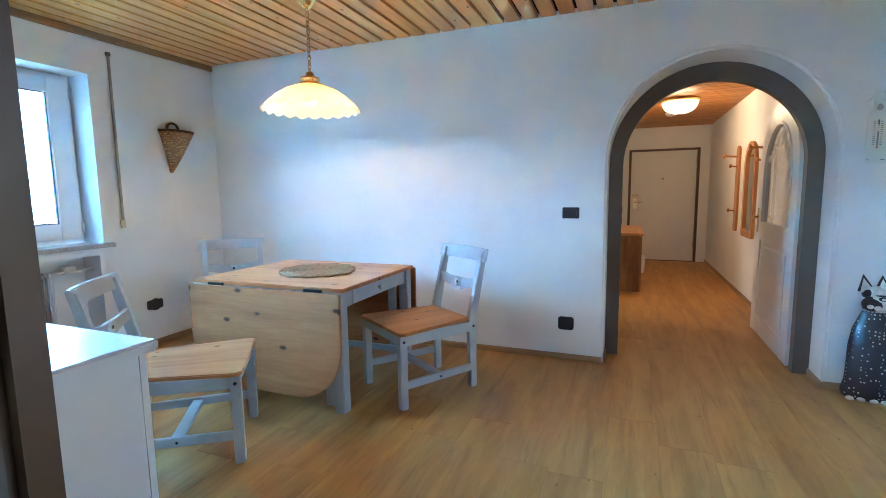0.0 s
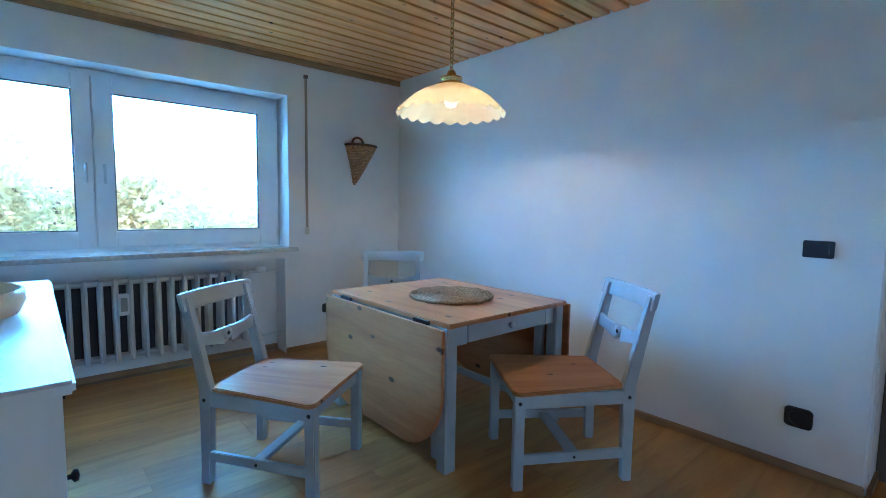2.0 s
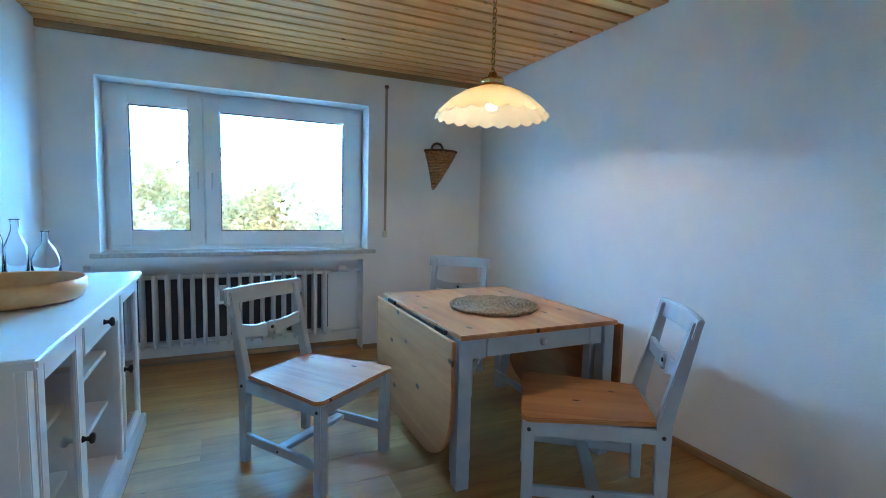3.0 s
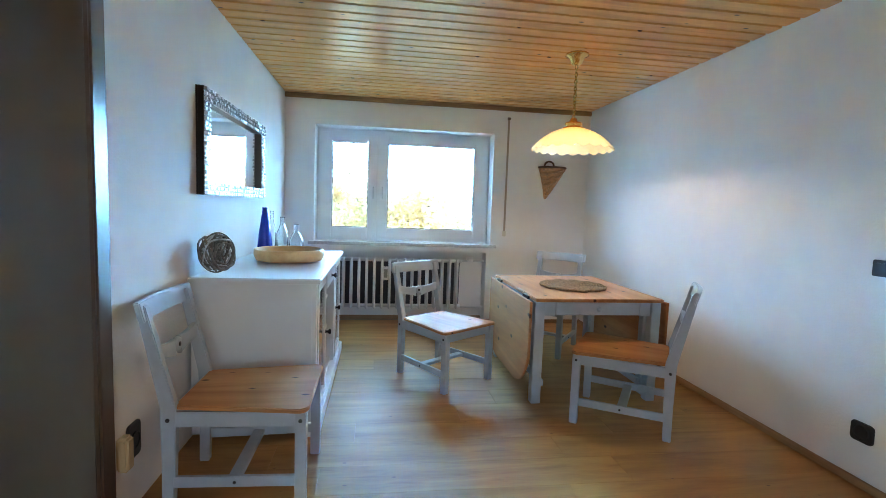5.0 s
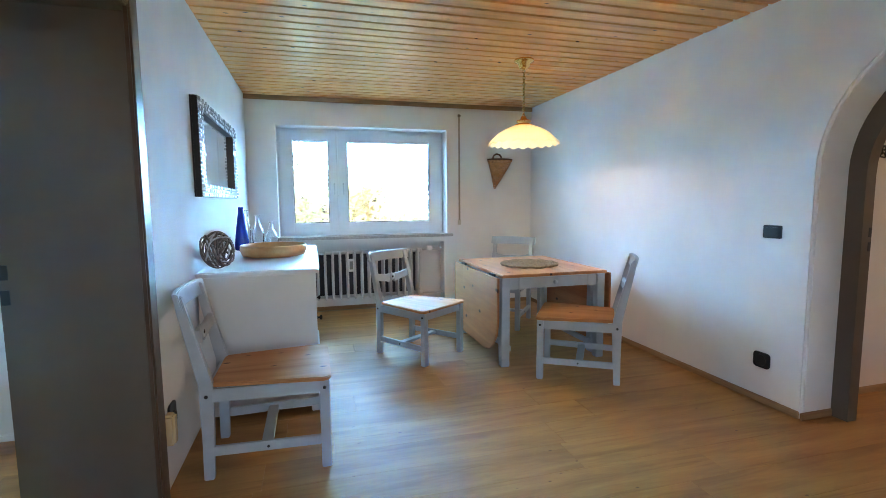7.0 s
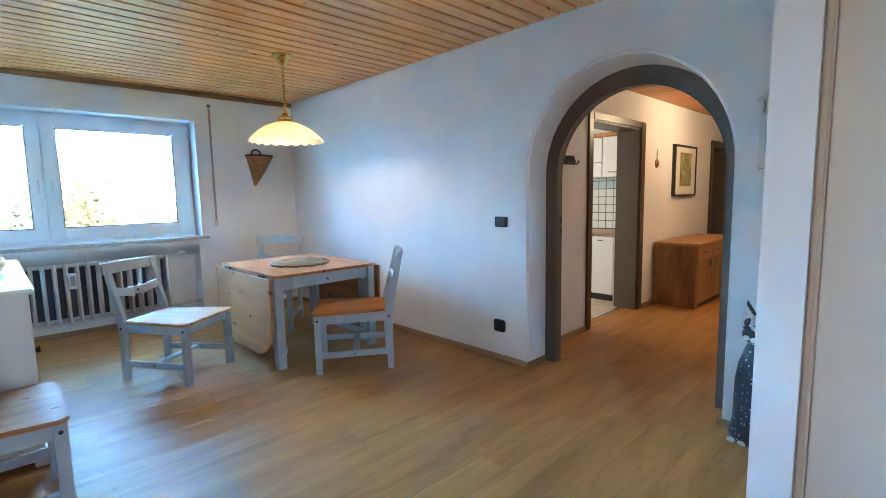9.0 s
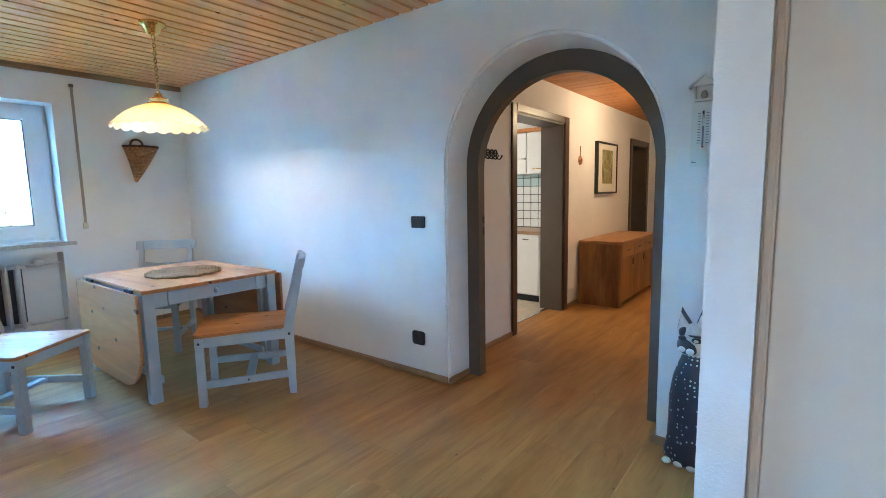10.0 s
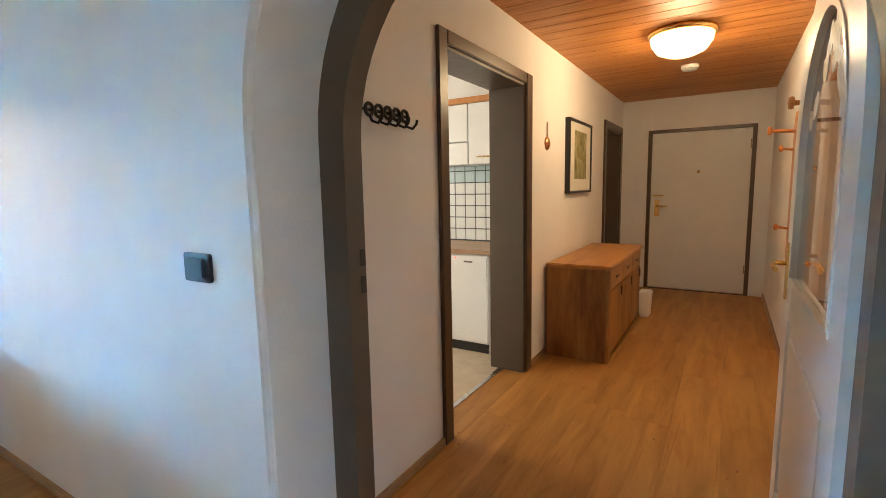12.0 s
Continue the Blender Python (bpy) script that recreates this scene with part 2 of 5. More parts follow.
def stand(x, y, rise=1.0, rz=0, size=1.0):
    """A place on the floor for a thing drawn from z = 0, stretched upwards by rise."""
    return pose(x, y, FZ, 0, 0, rz) @ Matrix.Diagonal((size, size, rise, 1))


# ---- the shell ----
FZ = -0.03
WX, NY, SY, TOP = -3.30, 4.16, 0.585, 2.57
HW, HE, HN, HTOP = 0.28, 1.94, 10.10, 2.42
AX0, AX1, SPRING, SPRING_W, LIFT = 0.472, 1.845, 1.475, 1.490, 0.995
FRAME_Y0, FRAME_Y1 = 4.40, 4.478
AC, AR = (AX0 + AX1) / 2, (AX1 - AX0) / 2
DX0, DX1 = 0.335, 1.48

structure("floor_base", boxes((-4.2, 4.3, -3.2, 10.4, FZ - 0.15, FZ - 0.012)), surface("screed", (0.3, 0.24, 0.18), 0.8), "grey screed under the laminate planks", "floor")


def arch_points(cx, r, base, spring, steps=28, lift=1.0):
    return [(cx - r, base)] + [(cx - r * math.cos(math.pi * k / steps), spring + lift * r * math.sin(math.pi * k / steps)) for k in range(steps + 1)] + [(cx + r, base)]


def arch_wall(x0, x1, y0, y1, top):
    """A wall with a round-headed opening cut right through it."""
    bm = bmesh.new()
    arc = arch_points(AC, AR, FZ, SPRING_W, lift=LIFT + 0.055)
    back = arch_points(AC, AR, FZ, SPRING_W, lift=LIFT)
    for y, flip, rim in ((y0, False, arc), (y1, True, back)):
        def quad(*pts):
            vs = [bm.verts.new((a, y, b)) for a, b in (pts[::-1] if flip else pts)]
            bm.faces.new(vs)
        quad((x0, FZ), (AX0, FZ), (AX0, SPRING_W), (AX0, top), (x0, top))
        quad((AX1, FZ), (x1, FZ), (x1, top), (AX1, top), (AX1, SPRING_W))
        for (a, b), (c, d) in zip(rim[1:-1], rim[2:-1]):
            quad((a, b), (c, d), (c, top), (a, top))
    for k in range(len(arc) - 1):
        (a, b), (c, d), (e, g), (h, i) = arc[k], arc[k + 1], back[k], back[k + 1]
        bm.faces.new([bm.verts.new(p) for p in ((a, y0, b), (e, y1, g), (h, y1, i), (c, y0, d))])
    for p, q in (((x0, FZ), (x0, top)), ((x1, top), (x1, FZ)), ((x0, top), (x1, top))):
        bm.faces.new([bm.verts.new(v) for v in ((p[0], y0, p[1]), (p[0], y1, p[1]), (q[0], y1, q[1]), (q[0], y0, q[1]))])
    bmesh.ops.remove_doubles(bm, verts=bm.verts, dist=1e-4)
    bmesh.ops.recalc_face_normals(bm, faces=bm.faces)
    rim = [e for e in bm.edges if all(abs(v.co.y - y0) < 1e-4 for v in e.verts)
           and all(any(math.hypot(v.co.x - a, v.co.z - b) < 1e-3 for a, b in arc) for v in e.verts) and len(e.link_faces) == 2
           and abs(e.link_faces[0].normal.y) + abs(e.link_faces[1].normal.y) < 1.5]
    bmesh.ops.bevel(bm, geom=rim, offset=0.018, segments=3, affect="EDGES")
    return bm


structure("wall_north", arch_wall(-3.65, 2.40, NY, 4.46, TOP + 0.1), PLASTER, "white roughcast wall with a round-arched opening", "wall")
# west wall with window opening and radiator niche
WY0, WY1, WZ0, WZ1 = 0.91, 2.975, 0.925, 2.24
structure("wall_west", boxes((-3.65, WX, SY - 0.3, 0.80, FZ, TOP + 0.1), (-3.65, WX, WY1 - 0.04, NY, FZ, 0.885), (-3.65, WX, WY1, NY, 0.885, TOP + 0.1), (-3.65, WX, 0.80, WY0, 0.885, TOP + 0.1),
                             (-3.65, WX, WY0, WY1, WZ1, TOP + 0.1), (-3.65, -3.51, 0.80, WY1 - 0.04, FZ, 0.885), (-3.51, WX, 0.80, WY1 - 0.04, 0.83, 0.885)),
          PLASTER, "white roughcast window wall with a radiator niche", "wall")
structure("wall_south", boxes((-3.65, DX0 - 0.02, 0.10, SY, FZ, TOP + 0.1), (DX1 + 0.02, 4.3, 0.10, SY, FZ, TOP + 0.1), (DX0 - 0.02, DX1 + 0.02, 0.10, SY, 2.13, TOP + 0.1)), PLASTER, "white roughcast wall with a doorway", "wall")
structure("wall_east_stub", boxes((2.16, 2.31, 3.36, NY, FZ, TOP + 0.1)), PLASTER, "white roughcast end of a partition wall", "wall")
structure("wall_partition", boxes((2.31, 4.3, 3.46, 3.64, FZ, TOP + 0.1)), PLASTER, "white roughcast partition behind a cream panel", "wall")
# unseen wall, its opening added for the fill light
structure("wall_east", boxes((4.1, 4.3, SY, 0.5, FZ, TOP + 0.1), (4.1, 4.3, 0.5, 2.7, 2.3, TOP + 0.1), (4.1, 4.3, 2.7, 3.52, FZ, TOP + 0.1), (4.1, 4.3, 0.5, 2.7, FZ, 0.28)), PLASTER, "plain unseen white wall with an opening added for fill light", "wall")
structure("wall_hall_west", prism([(4.46, FZ), (5.46, FZ), (5.46, 2.06), (6.56, 2.06), (6.56, FZ), (9.06, FZ), (9.06, 2.02), (9.90, 2.02), (9.90, FZ), (10.4, FZ), (10.4, HTOP + 0.1), (4.46, HTOP + 0.1)], 0.02, HW, "x"),
          PLASTER, "white roughcast hall wall with two doorways", "wall")
structure("wall_hall_east", boxes((HE, HE + 0.2, 4.46, 10.4, FZ, HTOP + 0.1)), PLASTER, "white roughcast hall wall", "wall")
structure("wall_hall_end", boxes((HW, 0.60, HN, HN + 0.3, FZ, HTOP + 0.1), (1.78, HE, HN, HN + 0.3, FZ, HTOP + 0.1), (0.60, 1.78, HN, HN + 0.3, 2.03, HTOP + 0.1)), PLASTER, "white roughcast wall round the entrance door", "wall")
# the neighbouring rooms, plain
# the opening in the south side is made up to hold the fill lamp
structure("wall_south_room", boxes((-2.7, -2.5, -2.05, 0.1, FZ, TOP + 0.1), (-2.7, -2.5, -3.2, -3.08, FZ, TOP + 0.1), (-2.7, -2.5, -3.08, -2.05, FZ, 0.98), (-2.7, -2.5, -3.08, -2.05, 2.12, TOP + 0.1), (-2.7, -1.3, -3.4, -3.2, FZ, TOP + 0.1), (0.7, 4.3, -3.4, -3.2, FZ, TOP + 0.1), (-1.3, 0.7, -3.4, -3.2, FZ, 0.85), (-1.3, 0.7, -3.4, -3.2, 2.15, TOP + 0.1), (4.1, 4.3, -3.2, 0.1, FZ, TOP + 0.1)),
          PLASTER_IN, "plain white walls of the next room with a window opening and an added lamp opening", "wall")
structure("wall_kitchen", boxes((-2.6, -2.4, 4.46, 8.6, FZ, 2.5), (-2.4, 0.02, 8.30, 8.5, FZ, 2.5)), PLASTER_IN, "plain white kitchen walls", "wall")
structure("ceiling_rooms", boxes((-2.7, 4.3, -3.4, 0.1, TOP, TOP + 0.1), (-2.6, 0.02, 4.46, 8.5, 2.5, 2.6)), PLASTER_IN, "plain white ceiling of the next rooms", "ceiling")


def cladding(x0, x1, y0, y1, z, pitch, gap, along, mat, name, label):
    bm = bmesh.new()
    lo, hi = (x0, x1) if along == "y" else (y0, y1)
    start = lo
    while start < hi:
        a, b = max(start, lo), min(start + pitch - gap, hi)
        if b - a > 0.01:
            box(bm, a, b, y0, y1, z, z + 0.03) if along == "y" else box(bm, x0, x1, a, b, z, z + 0.03)
        start += pitch
    before = len(bm.faces)
    box(bm, x0, x1, y0, y1, z + 0.0295, z + 0.10)
    bm.faces.ensure_lookup_table()
    for f in bm.faces[before:]:
        f.material_index = 1
    ob = structure(name, bm, mat, label, "ceiling")
    ob.data.materials.append(GROOVE)
    return ob


BOARD = 0.1312
cladding(WX, 4.1, SY, NY, TOP, BOARD, 0.027, "y", CEILING, "ceiling", "varnished knotty pine tongue-and-groove ceiling")
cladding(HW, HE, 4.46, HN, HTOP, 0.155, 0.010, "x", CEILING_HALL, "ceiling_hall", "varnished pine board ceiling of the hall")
structure("trim_ceiling_west", soften(boxes((WX, WX + 0.022, SY, NY, TOP - 0.055, TOP - 0.002)), 0.004), SKIRT, "pine cover strip along the window wall", "trim")

# arch frame: a dark ring set back in the opening
inner, outer_arc = arch_points(AC, AR - 0.100, FZ, SPRING, lift=LIFT), arch_points(AC, AR - 0.002, FZ, SPRING_W, lift=LIFT + 0.014)
bm = bmesh.new()
for y, flip in ((FRAME_Y0, False), (FRAME_Y1, True)):
    for k in range(len(inner) - 1):
        q = [(*outer_arc[k],), (*outer_arc[k + 1],), (*inner[k + 1],), (*inner[k],)]
        bm.faces.new([bm.verts.new((a, y, b)) for a, b in q])
for arc in (inner, outer_arc):
    for (a, b), (c, d) in zip(arc, arc[1:]):
        bm.faces.new([bm.verts.new(p) for p in ((a, FRAME_Y0, b), (a, FRAME_Y1, b), (c, FRAME_Y1, d), (c, FRAME_Y0, d))])
for s in (0, -1):
    a, b = inner[s], outer_arc[s]
    bm.faces.new([bm.verts.new(p) for p in ((a[0], FRAME_Y0, FZ), (b[0], FRAME_Y0, FZ), (b[0], FRAME_Y1, FZ), (a[0], FRAME_Y1, FZ))])
bmesh.ops.remove_doubles(bm, verts=bm.verts, dist=1e-4)
arch_frame = structure("door_frame_arch", bm, DARK, "dark grey-brown round-arched door frame", "door frame")
for z in (1.02, 1.105):
    part("strike_plate", soften(boxes((AX0 + 0.0995, AX0 + 0.1035, 4.452, 4.474, z, z + 0.055)), 0.001), BLACK, arch_frame, "black strike plate")


def skirting(name, x0, x1, y0, y1, mat):
    structure(name, soften(boxes((x0, x1, y0, y1, FZ, FZ + 0.048)), 0.005), mat, "oak-coloured skirting board", "skirting board")


skirting("baseboard_north", WX, AX0 - 0.01, NY - 0.016, NY, SKIRT_X)
skirting("baseboard_arch_left", AX0, AX0 + 0.016, NY - 0.016, FRAME_Y0, SKIRT)
skirting("baseboard_arch_right", AX1 - 0.016, AX1, NY - 0.016, FRAME_Y0, SKIRT)
skirting("baseboard_north_east", AX1, 2.144, NY - 0.016, NY, SKIRT_X)
skirting("baseboard_west", WX, WX + 0.016, WY1 - 0.04, NY - 0.016, SKIRT)
skirting("baseboard_niche", -3.51, -3.494, 0.80, WY1 - 0.04, SKIRT)
skirting("baseboard_hall_west", HW, HW + 0.016, 4.50, 5.39, SKIRT)
skirting("baseboard_hall_west_far", HW, HW + 0.016, 6.66, 8.98, SKIRT)
skirting("baseboard_hall_east", HE - 0.016, HE, 4.50, HN, SKIRT)
skirting("baseboard_stub", 2.144, 2.16, 3.344, NY - 0.016, SKIRT)
skirting("baseboard_stub_end", 2.16, 2.30, 3.344, 3.36, SKIRT_X)


# ---- doorway linings ----
def lining_y(name, x0, x1, y0, y1, top, face, label, rebate=True):
    """A dark lining for a doorway in a wall that runs along y; face +1: trim on the x1 side."""
    d = thing(name, label, "door frame", kind="structure")
    t = 0.03
    part("jamb", soften(boxes((x0, x1 + 0.004, y0, y0 + t, FZ, top)), 0.002), DARK, d)
    part("jamb", soften(boxes((x0, x1 + 0.004, y1 - t, y1, FZ, top)), 0.002), DARK, d)
    part("head", soften(boxes((x0, x1 + 0.004, y0 + t, y1 - t, top - t, top)), 0.002), DARK, d)
    part("architrave", soften(boxes((x1, x1 + 0.022, y0 - 0.075, y0 + 0.012, FZ, top + 0.06)), 0.006), DARK_TRIM, d)
    part("architrave", soften(boxes((x1, x1 + 0.022, y1 - 0.012, y1 + 0.10, FZ, top + 0.06)), 0.006), DARK_TRIM, d)
    part("architrave", soften(boxes((x1, x1 + 0.022, y0 + 0.012, y1 - 0.012, top - 0.012, top + 0.06)), 0.006), DARK_TRIM, d)
    return d


kitchen_frame = lining_y("door_frame_kitchen", 0.02, HW, 5.46, 6.56, 2.06, 1, "dark brown door frame of the kitchen doorway")
far_frame = lining_y("door_frame_hall", 0.02, HW, 9.06, 9.90, 2.02, 1, "dark brown door frame at the hall's end")
hall_door = thing("door_hall", "closed dark grey door deep in its frame", "door", kind="structure")
part("leaf", soften(boxes((0.025, 0.065, 9.09, 9.87, FZ + 0.01, 1.99)), 0.003), DARK, hall_door)

south = thing("door_frame_south", "dark brown lacquered door frame with black strike plates", "door frame", kind="structure")
part("jamb", soften(boxes((DX0 - 0.02, DX0 + 0.012, 0.09, SY + 0.004, FZ, 2.13)), 0.002), DARK, south)
part("jamb", soften(boxes((DX1 - 0.012, DX1 + 0.02, 0.09, SY + 0.004, FZ, 2.13)), 0.002), DARK, south)
part("head", soften(boxes((DX0 + 0.012, DX1 - 0.012, 0.09, SY + 0.004, 2.10, 2.13)), 0.002), DARK, south)
part("architrave", soften(boxes((DX0 - 0.08, DX0 + 0.018, SY, SY + 0.028, FZ, 2.19)), 0.008), DARK_TRIM, south)
part("architrave", soften(boxes((DX1 - 0.018, DX1 + 0.08, SY, SY + 0.028, FZ, 2.19)), 0.008), DARK_TRIM, south)
part("architrave", soften(boxes((DX0 + 0.018, DX1 - 0.018, SY, SY + 0.028, 2.115, 2.19)), 0.008), DARK_TRIM, south)
part("strike_plate", soften(boxes((DX0 + 0.012, DX0 + 0.016, 0.095, 0.125, 1.04, 1.10)), 0.001), BLACK, south, "black strike plate")
part("strike_plate", soften(boxes((DX0 + 0.012, DX0 + 0.016, 0.095, 0.125, 0.94, 1.00)), 0.001), BLACK, south, "black strike plate")


# ---- window ----
win = thing("window_1", "white plastic two-sash window, closed", "window", kind="structure")
fx0, fx1 = -3.585, -3.535
part("window_frame", soften(boxes((fx0, fx1, WY0, WY0 + 0.045, WZ0, WZ1), (fx0, fx1, WY1 - 0.045, WY1, WZ0, WZ1), (fx0, fx1, WY0 + 0.045, WY1 - 0.045, WZ1 - 0.06, WZ1), (fx0, fx1, WY0 + 0.045, WY1 - 0.045, WZ0, WZ0 + 0.05), (fx0, fx1, 1.57, 1.66, WZ0 + 0.05, WZ1 - 0.06)), 0.003), UPVC, win)


def sash(y0, y1, gy0, gy1):
    z0, z1, gz0, gz1 = WZ0 + 0.035, WZ1 - 0.045, 1.085, 2.085
    s = part("sash", soften(boxes((-3.535, -3.495, y0, gy0, z0, z1), (-3.535, -3.495, gy1, y1, z0, z1), (-3.535, -3.495, gy0, gy1, z0, gz0), (-3.535, -3.495, gy0, gy1, gz1, z1)), 0.006, 3), UPVC, win)
    part("gasket", boxes((-3.530, -3.505, gy0, gy0 + 0.008, gz0, gz1), (-3.530, -3.505, gy1 - 0.008, gy1, gz0, gz1), (-3.530, -3.505, gy0 + 0.008, gy1 - 0.008, gz0, gz0 + 0.008), (-3.530, -3.505, gy0 + 0.008, gy1 - 0.008, gz1 - 0.008, gz1)), surface("grey_gasket", (0.12, 0.13, 0.15), 0.6, bump=0), s, "dark grey rubber seal")
    pane = part("pane", boxes((-3.522, -3.516, gy0 + 0.002, gy1 - 0.002, gz0 + 0.002, gz1 - 0.002)), GLASS, s)
    pane.visible_shadow = False
    return s


sa = sash(WY0 + 0.03, 1.612, 1.085, 1.505)
sb = sash(1.618, WY1 - 0.03, 1.738, 2.788)


# white levers coloured greyer, their shading painted in against the white sash
LEVER = surface("shaded_white_lever", (0.68, 0.70, 0.72), 0.35, vary=0.05, bump=0.02)


def window_handle(parent, y):
    h = part("handle", soften(boxes((-3.495, -3.487, y - 0.014, y + 0.014, 1.50, 1.60)), 0.003), UPVC, parent, "white lever handle pointing down")
    bm = tube([(-3.487, y, 1.565), (-3.455, y, 1.565), (-3.448, y, 1.55), (-3.446, y, 1.43)], 0.009)
    part("lever", bm, LEVER, h, "white lever with its shading put into a greyer colour")


window_handle(sa, 1.567)
window_handle(sb, 1.676)
for z in (1.05, 2.10):
    part("hinge", soften(boxes((-3.535, -3.485, WY1 - 0.034, WY1 - 0.016, z - 0.04, z + 0.04)), 0.004), UPVC, sb)
    part("hinge", soften(boxes((-3.535, -3.485, WY0 + 0.016, WY0 + 0.034, z - 0.04, z + 0.04)), 0.004), UPVC, sa)
part("window_sill", soften(boxes((-3.533, WX + 0.045, WY0 - 0.06, WY1 + 0.07, 0.889, 0.925)), 0.006), STONE, win, "pale stone sill board")


# ---- radiator ----
rad = thing("radiator", "white ribbed column radiator with a heat meter under the window", "radiator", pose(0, 0, 0))
RY0, RY1, NSEC = 1.02, 2.64, 18
pitch = (RY1 - RY0) / NSEC


def rib():
    bm = bmesh.new()
    for x0, x1, hw in ((-3.362, -3.328, 0.0165), (-3.425, -3.395, 0.014), (-3.485, -3.458, 0.014)):
        box(bm, x0, x1, -hw, hw, 0.13, 0.735)
    for z in (0.13, 0.685):
        box(bm, -3.459, -3.361, -0.011, 0.011, z, z + 0.05)
    return soften(bm, 0.010, 3)


rib_mesh = mesh_of("rib", rib(), RADIATOR)
for f in rib_mesh.polygons:
    f.use_smooth = True
for k in range(NSEC):
    r = new("rib", rib_mesh)
    r.matrix_basis, r.parent = pose(0, RY0 + pitch * (k + 0.5), 0), rad
# added dark sheet: paints in the shade seen between the ribs
part("heat_shield", boxes((-3.505, -3.499, RY0 - 0.01, RY1 + 0.01, 0.16, 0.70)), RAD_DARK, rad, "dark sheet standing in for the shade between the ribs")
part("header_pipe", tube([(-3.41, RY0, 0.71), (-3.41, RY1 + 0.02, 0.71)], 0.020), RADIATOR, rad)
part("footer_pipe", tube([(-3.41, RY0, 0.155), (-3.41, RY1 + 0.02, 0.155)], 0.020), RADIATOR, rad)
part("heat_meter", soften(boxes((-3.328, -3.303, RY0 + 7.6 * pitch, RY0 + 8.35 * pitch, 0.48, 0.64)), 0.006), UPVC, rad, "white heat meter clipped to a rib")
part("meter_display", boxes((-3.303, -3.301, RY0 + 7.75 * pitch, RY0 + 8.2 * pitch, 0.51, 0.61)), surface("grey_display", (0.35, 0.37, 0.36), 0.3, bump=0), rad, "grey meter display")
valve = part("supply_pipe", tube([(-3.405, RY1 + 0.02, 0.715), (-3.405, 2.80, 0.715), (-3.405, 2.935, 0.72)], 0.012), RADIATOR, rad)
part("valve_head", turned([(0.0, 0), (0.026, 0.0), (0.030, 0.02), (0.028, 0.075), (0.0, 0.08)], 16, "y", (-3.405, 2.72, 0.735)), UPVC, rad, "white thermostat head")
part("return_pipe", tube([(-3.405, RY1 + 0.02, 0.145), (-3.405, 2.78, 0.145), (-3.405, 2.935, 0.15)], 0.012), RADIATOR, rad)

# ---- roller strap beside the window ----
strap = thing("shutter_strap", "beige roller shutter strap with its winder on the wall", "shutter strap")
part("strap", soften(boxes((WX + 0.008, WX + 0.014, 3.128, 3.152, 1.09, 2.42)), 0.002), surface("beige_strap", (0.36, 0.31, 0.25), 0.7, bump=0.3, bscale=400), strap)
part("winder", soften(boxes((WX, WX + 0.020, 3.118, 3.160, 1.035, 1.10)), 0.005), surface("cream_plastic", (0.62, 0.58, 0.48), 0.4), strap, "cream plastic winder plate")
part("guide", soften(boxes((WX, WX + 0.022, 3.122, 3.158, 2.41, 2.44)), 0.004), surface("brown_plastic", (0.16, 0.12, 0.09), 0.4), strap, "brown plastic strap guide")


# ---- switch and sockets ----
def rocker(name, m, w, h, label):
    t = thing(name, label, "switch" if "switch" in name else "socket", m)
    rc = 0.008 if "switch" in name else min(w, h) * 0.42
    pts = []
    for cx, cz, a0 in ((w - rc, h - rc, 0), (rc - w, h - rc, 90), (rc - w, rc - h, 180), (w - rc, rc - h, 270)):
        pts += [(cx + rc * math.cos(radians(a0 + 18 * k)), cz + rc * math.sin(radians(a0 + 18 * k))) for k in range(6)]
    part("plate", soften(prism(pts, -0.012, 0.0, "y"), 0.003, 2), BLACK, t)
    if "switch" in name:
        part("button", soften(boxes((-w * 0.72, w * 0.72, -0.022, -0.010, -h * 0.68, h * 0.68)), 0.004), BLACK, t)
    else:
        part("insert", turned([(0.0, -0.006), (w * 0.56, -0.006), (w * 0.62, -0.016), (w * 0.70, -0.018), (w * 0.72, -0.010)], 20, "y"), BLACK, t)
    return t


rocker("light_switch", pose(0.215, NY, 1.123), 0.062, 0.042, "black square light switch on the white wall")
rocker("wall_socket", pose(0.192, NY, 0.262), 0.060, 0.052, "black wall socket low on the white wall")
rocker("wall_socket", pose(WX, 3.36, 0.335, 0, 0, 90), 0.075, 0.042, "black double socket low beside the window")
rocker("wall_socket", pose(0.075, SY, 0.285, 0, 0, 180), 0.055, 0.08, "black wall socket behind the chair by the doorway")
adapter = thing("plug_adapter", "cream plug adapter in the wall by the doorway", "adapter", pose(0.185, SY + 0.02, 0.28))
part("adapter_body", soften(boxes((-0.03, 0.03, -0.02, 0.03, -0.075, 0.075)), 0.012, 3), surface("cream_plastic_old", (0.62, 0.45, 0.24), 0.4), adapter)


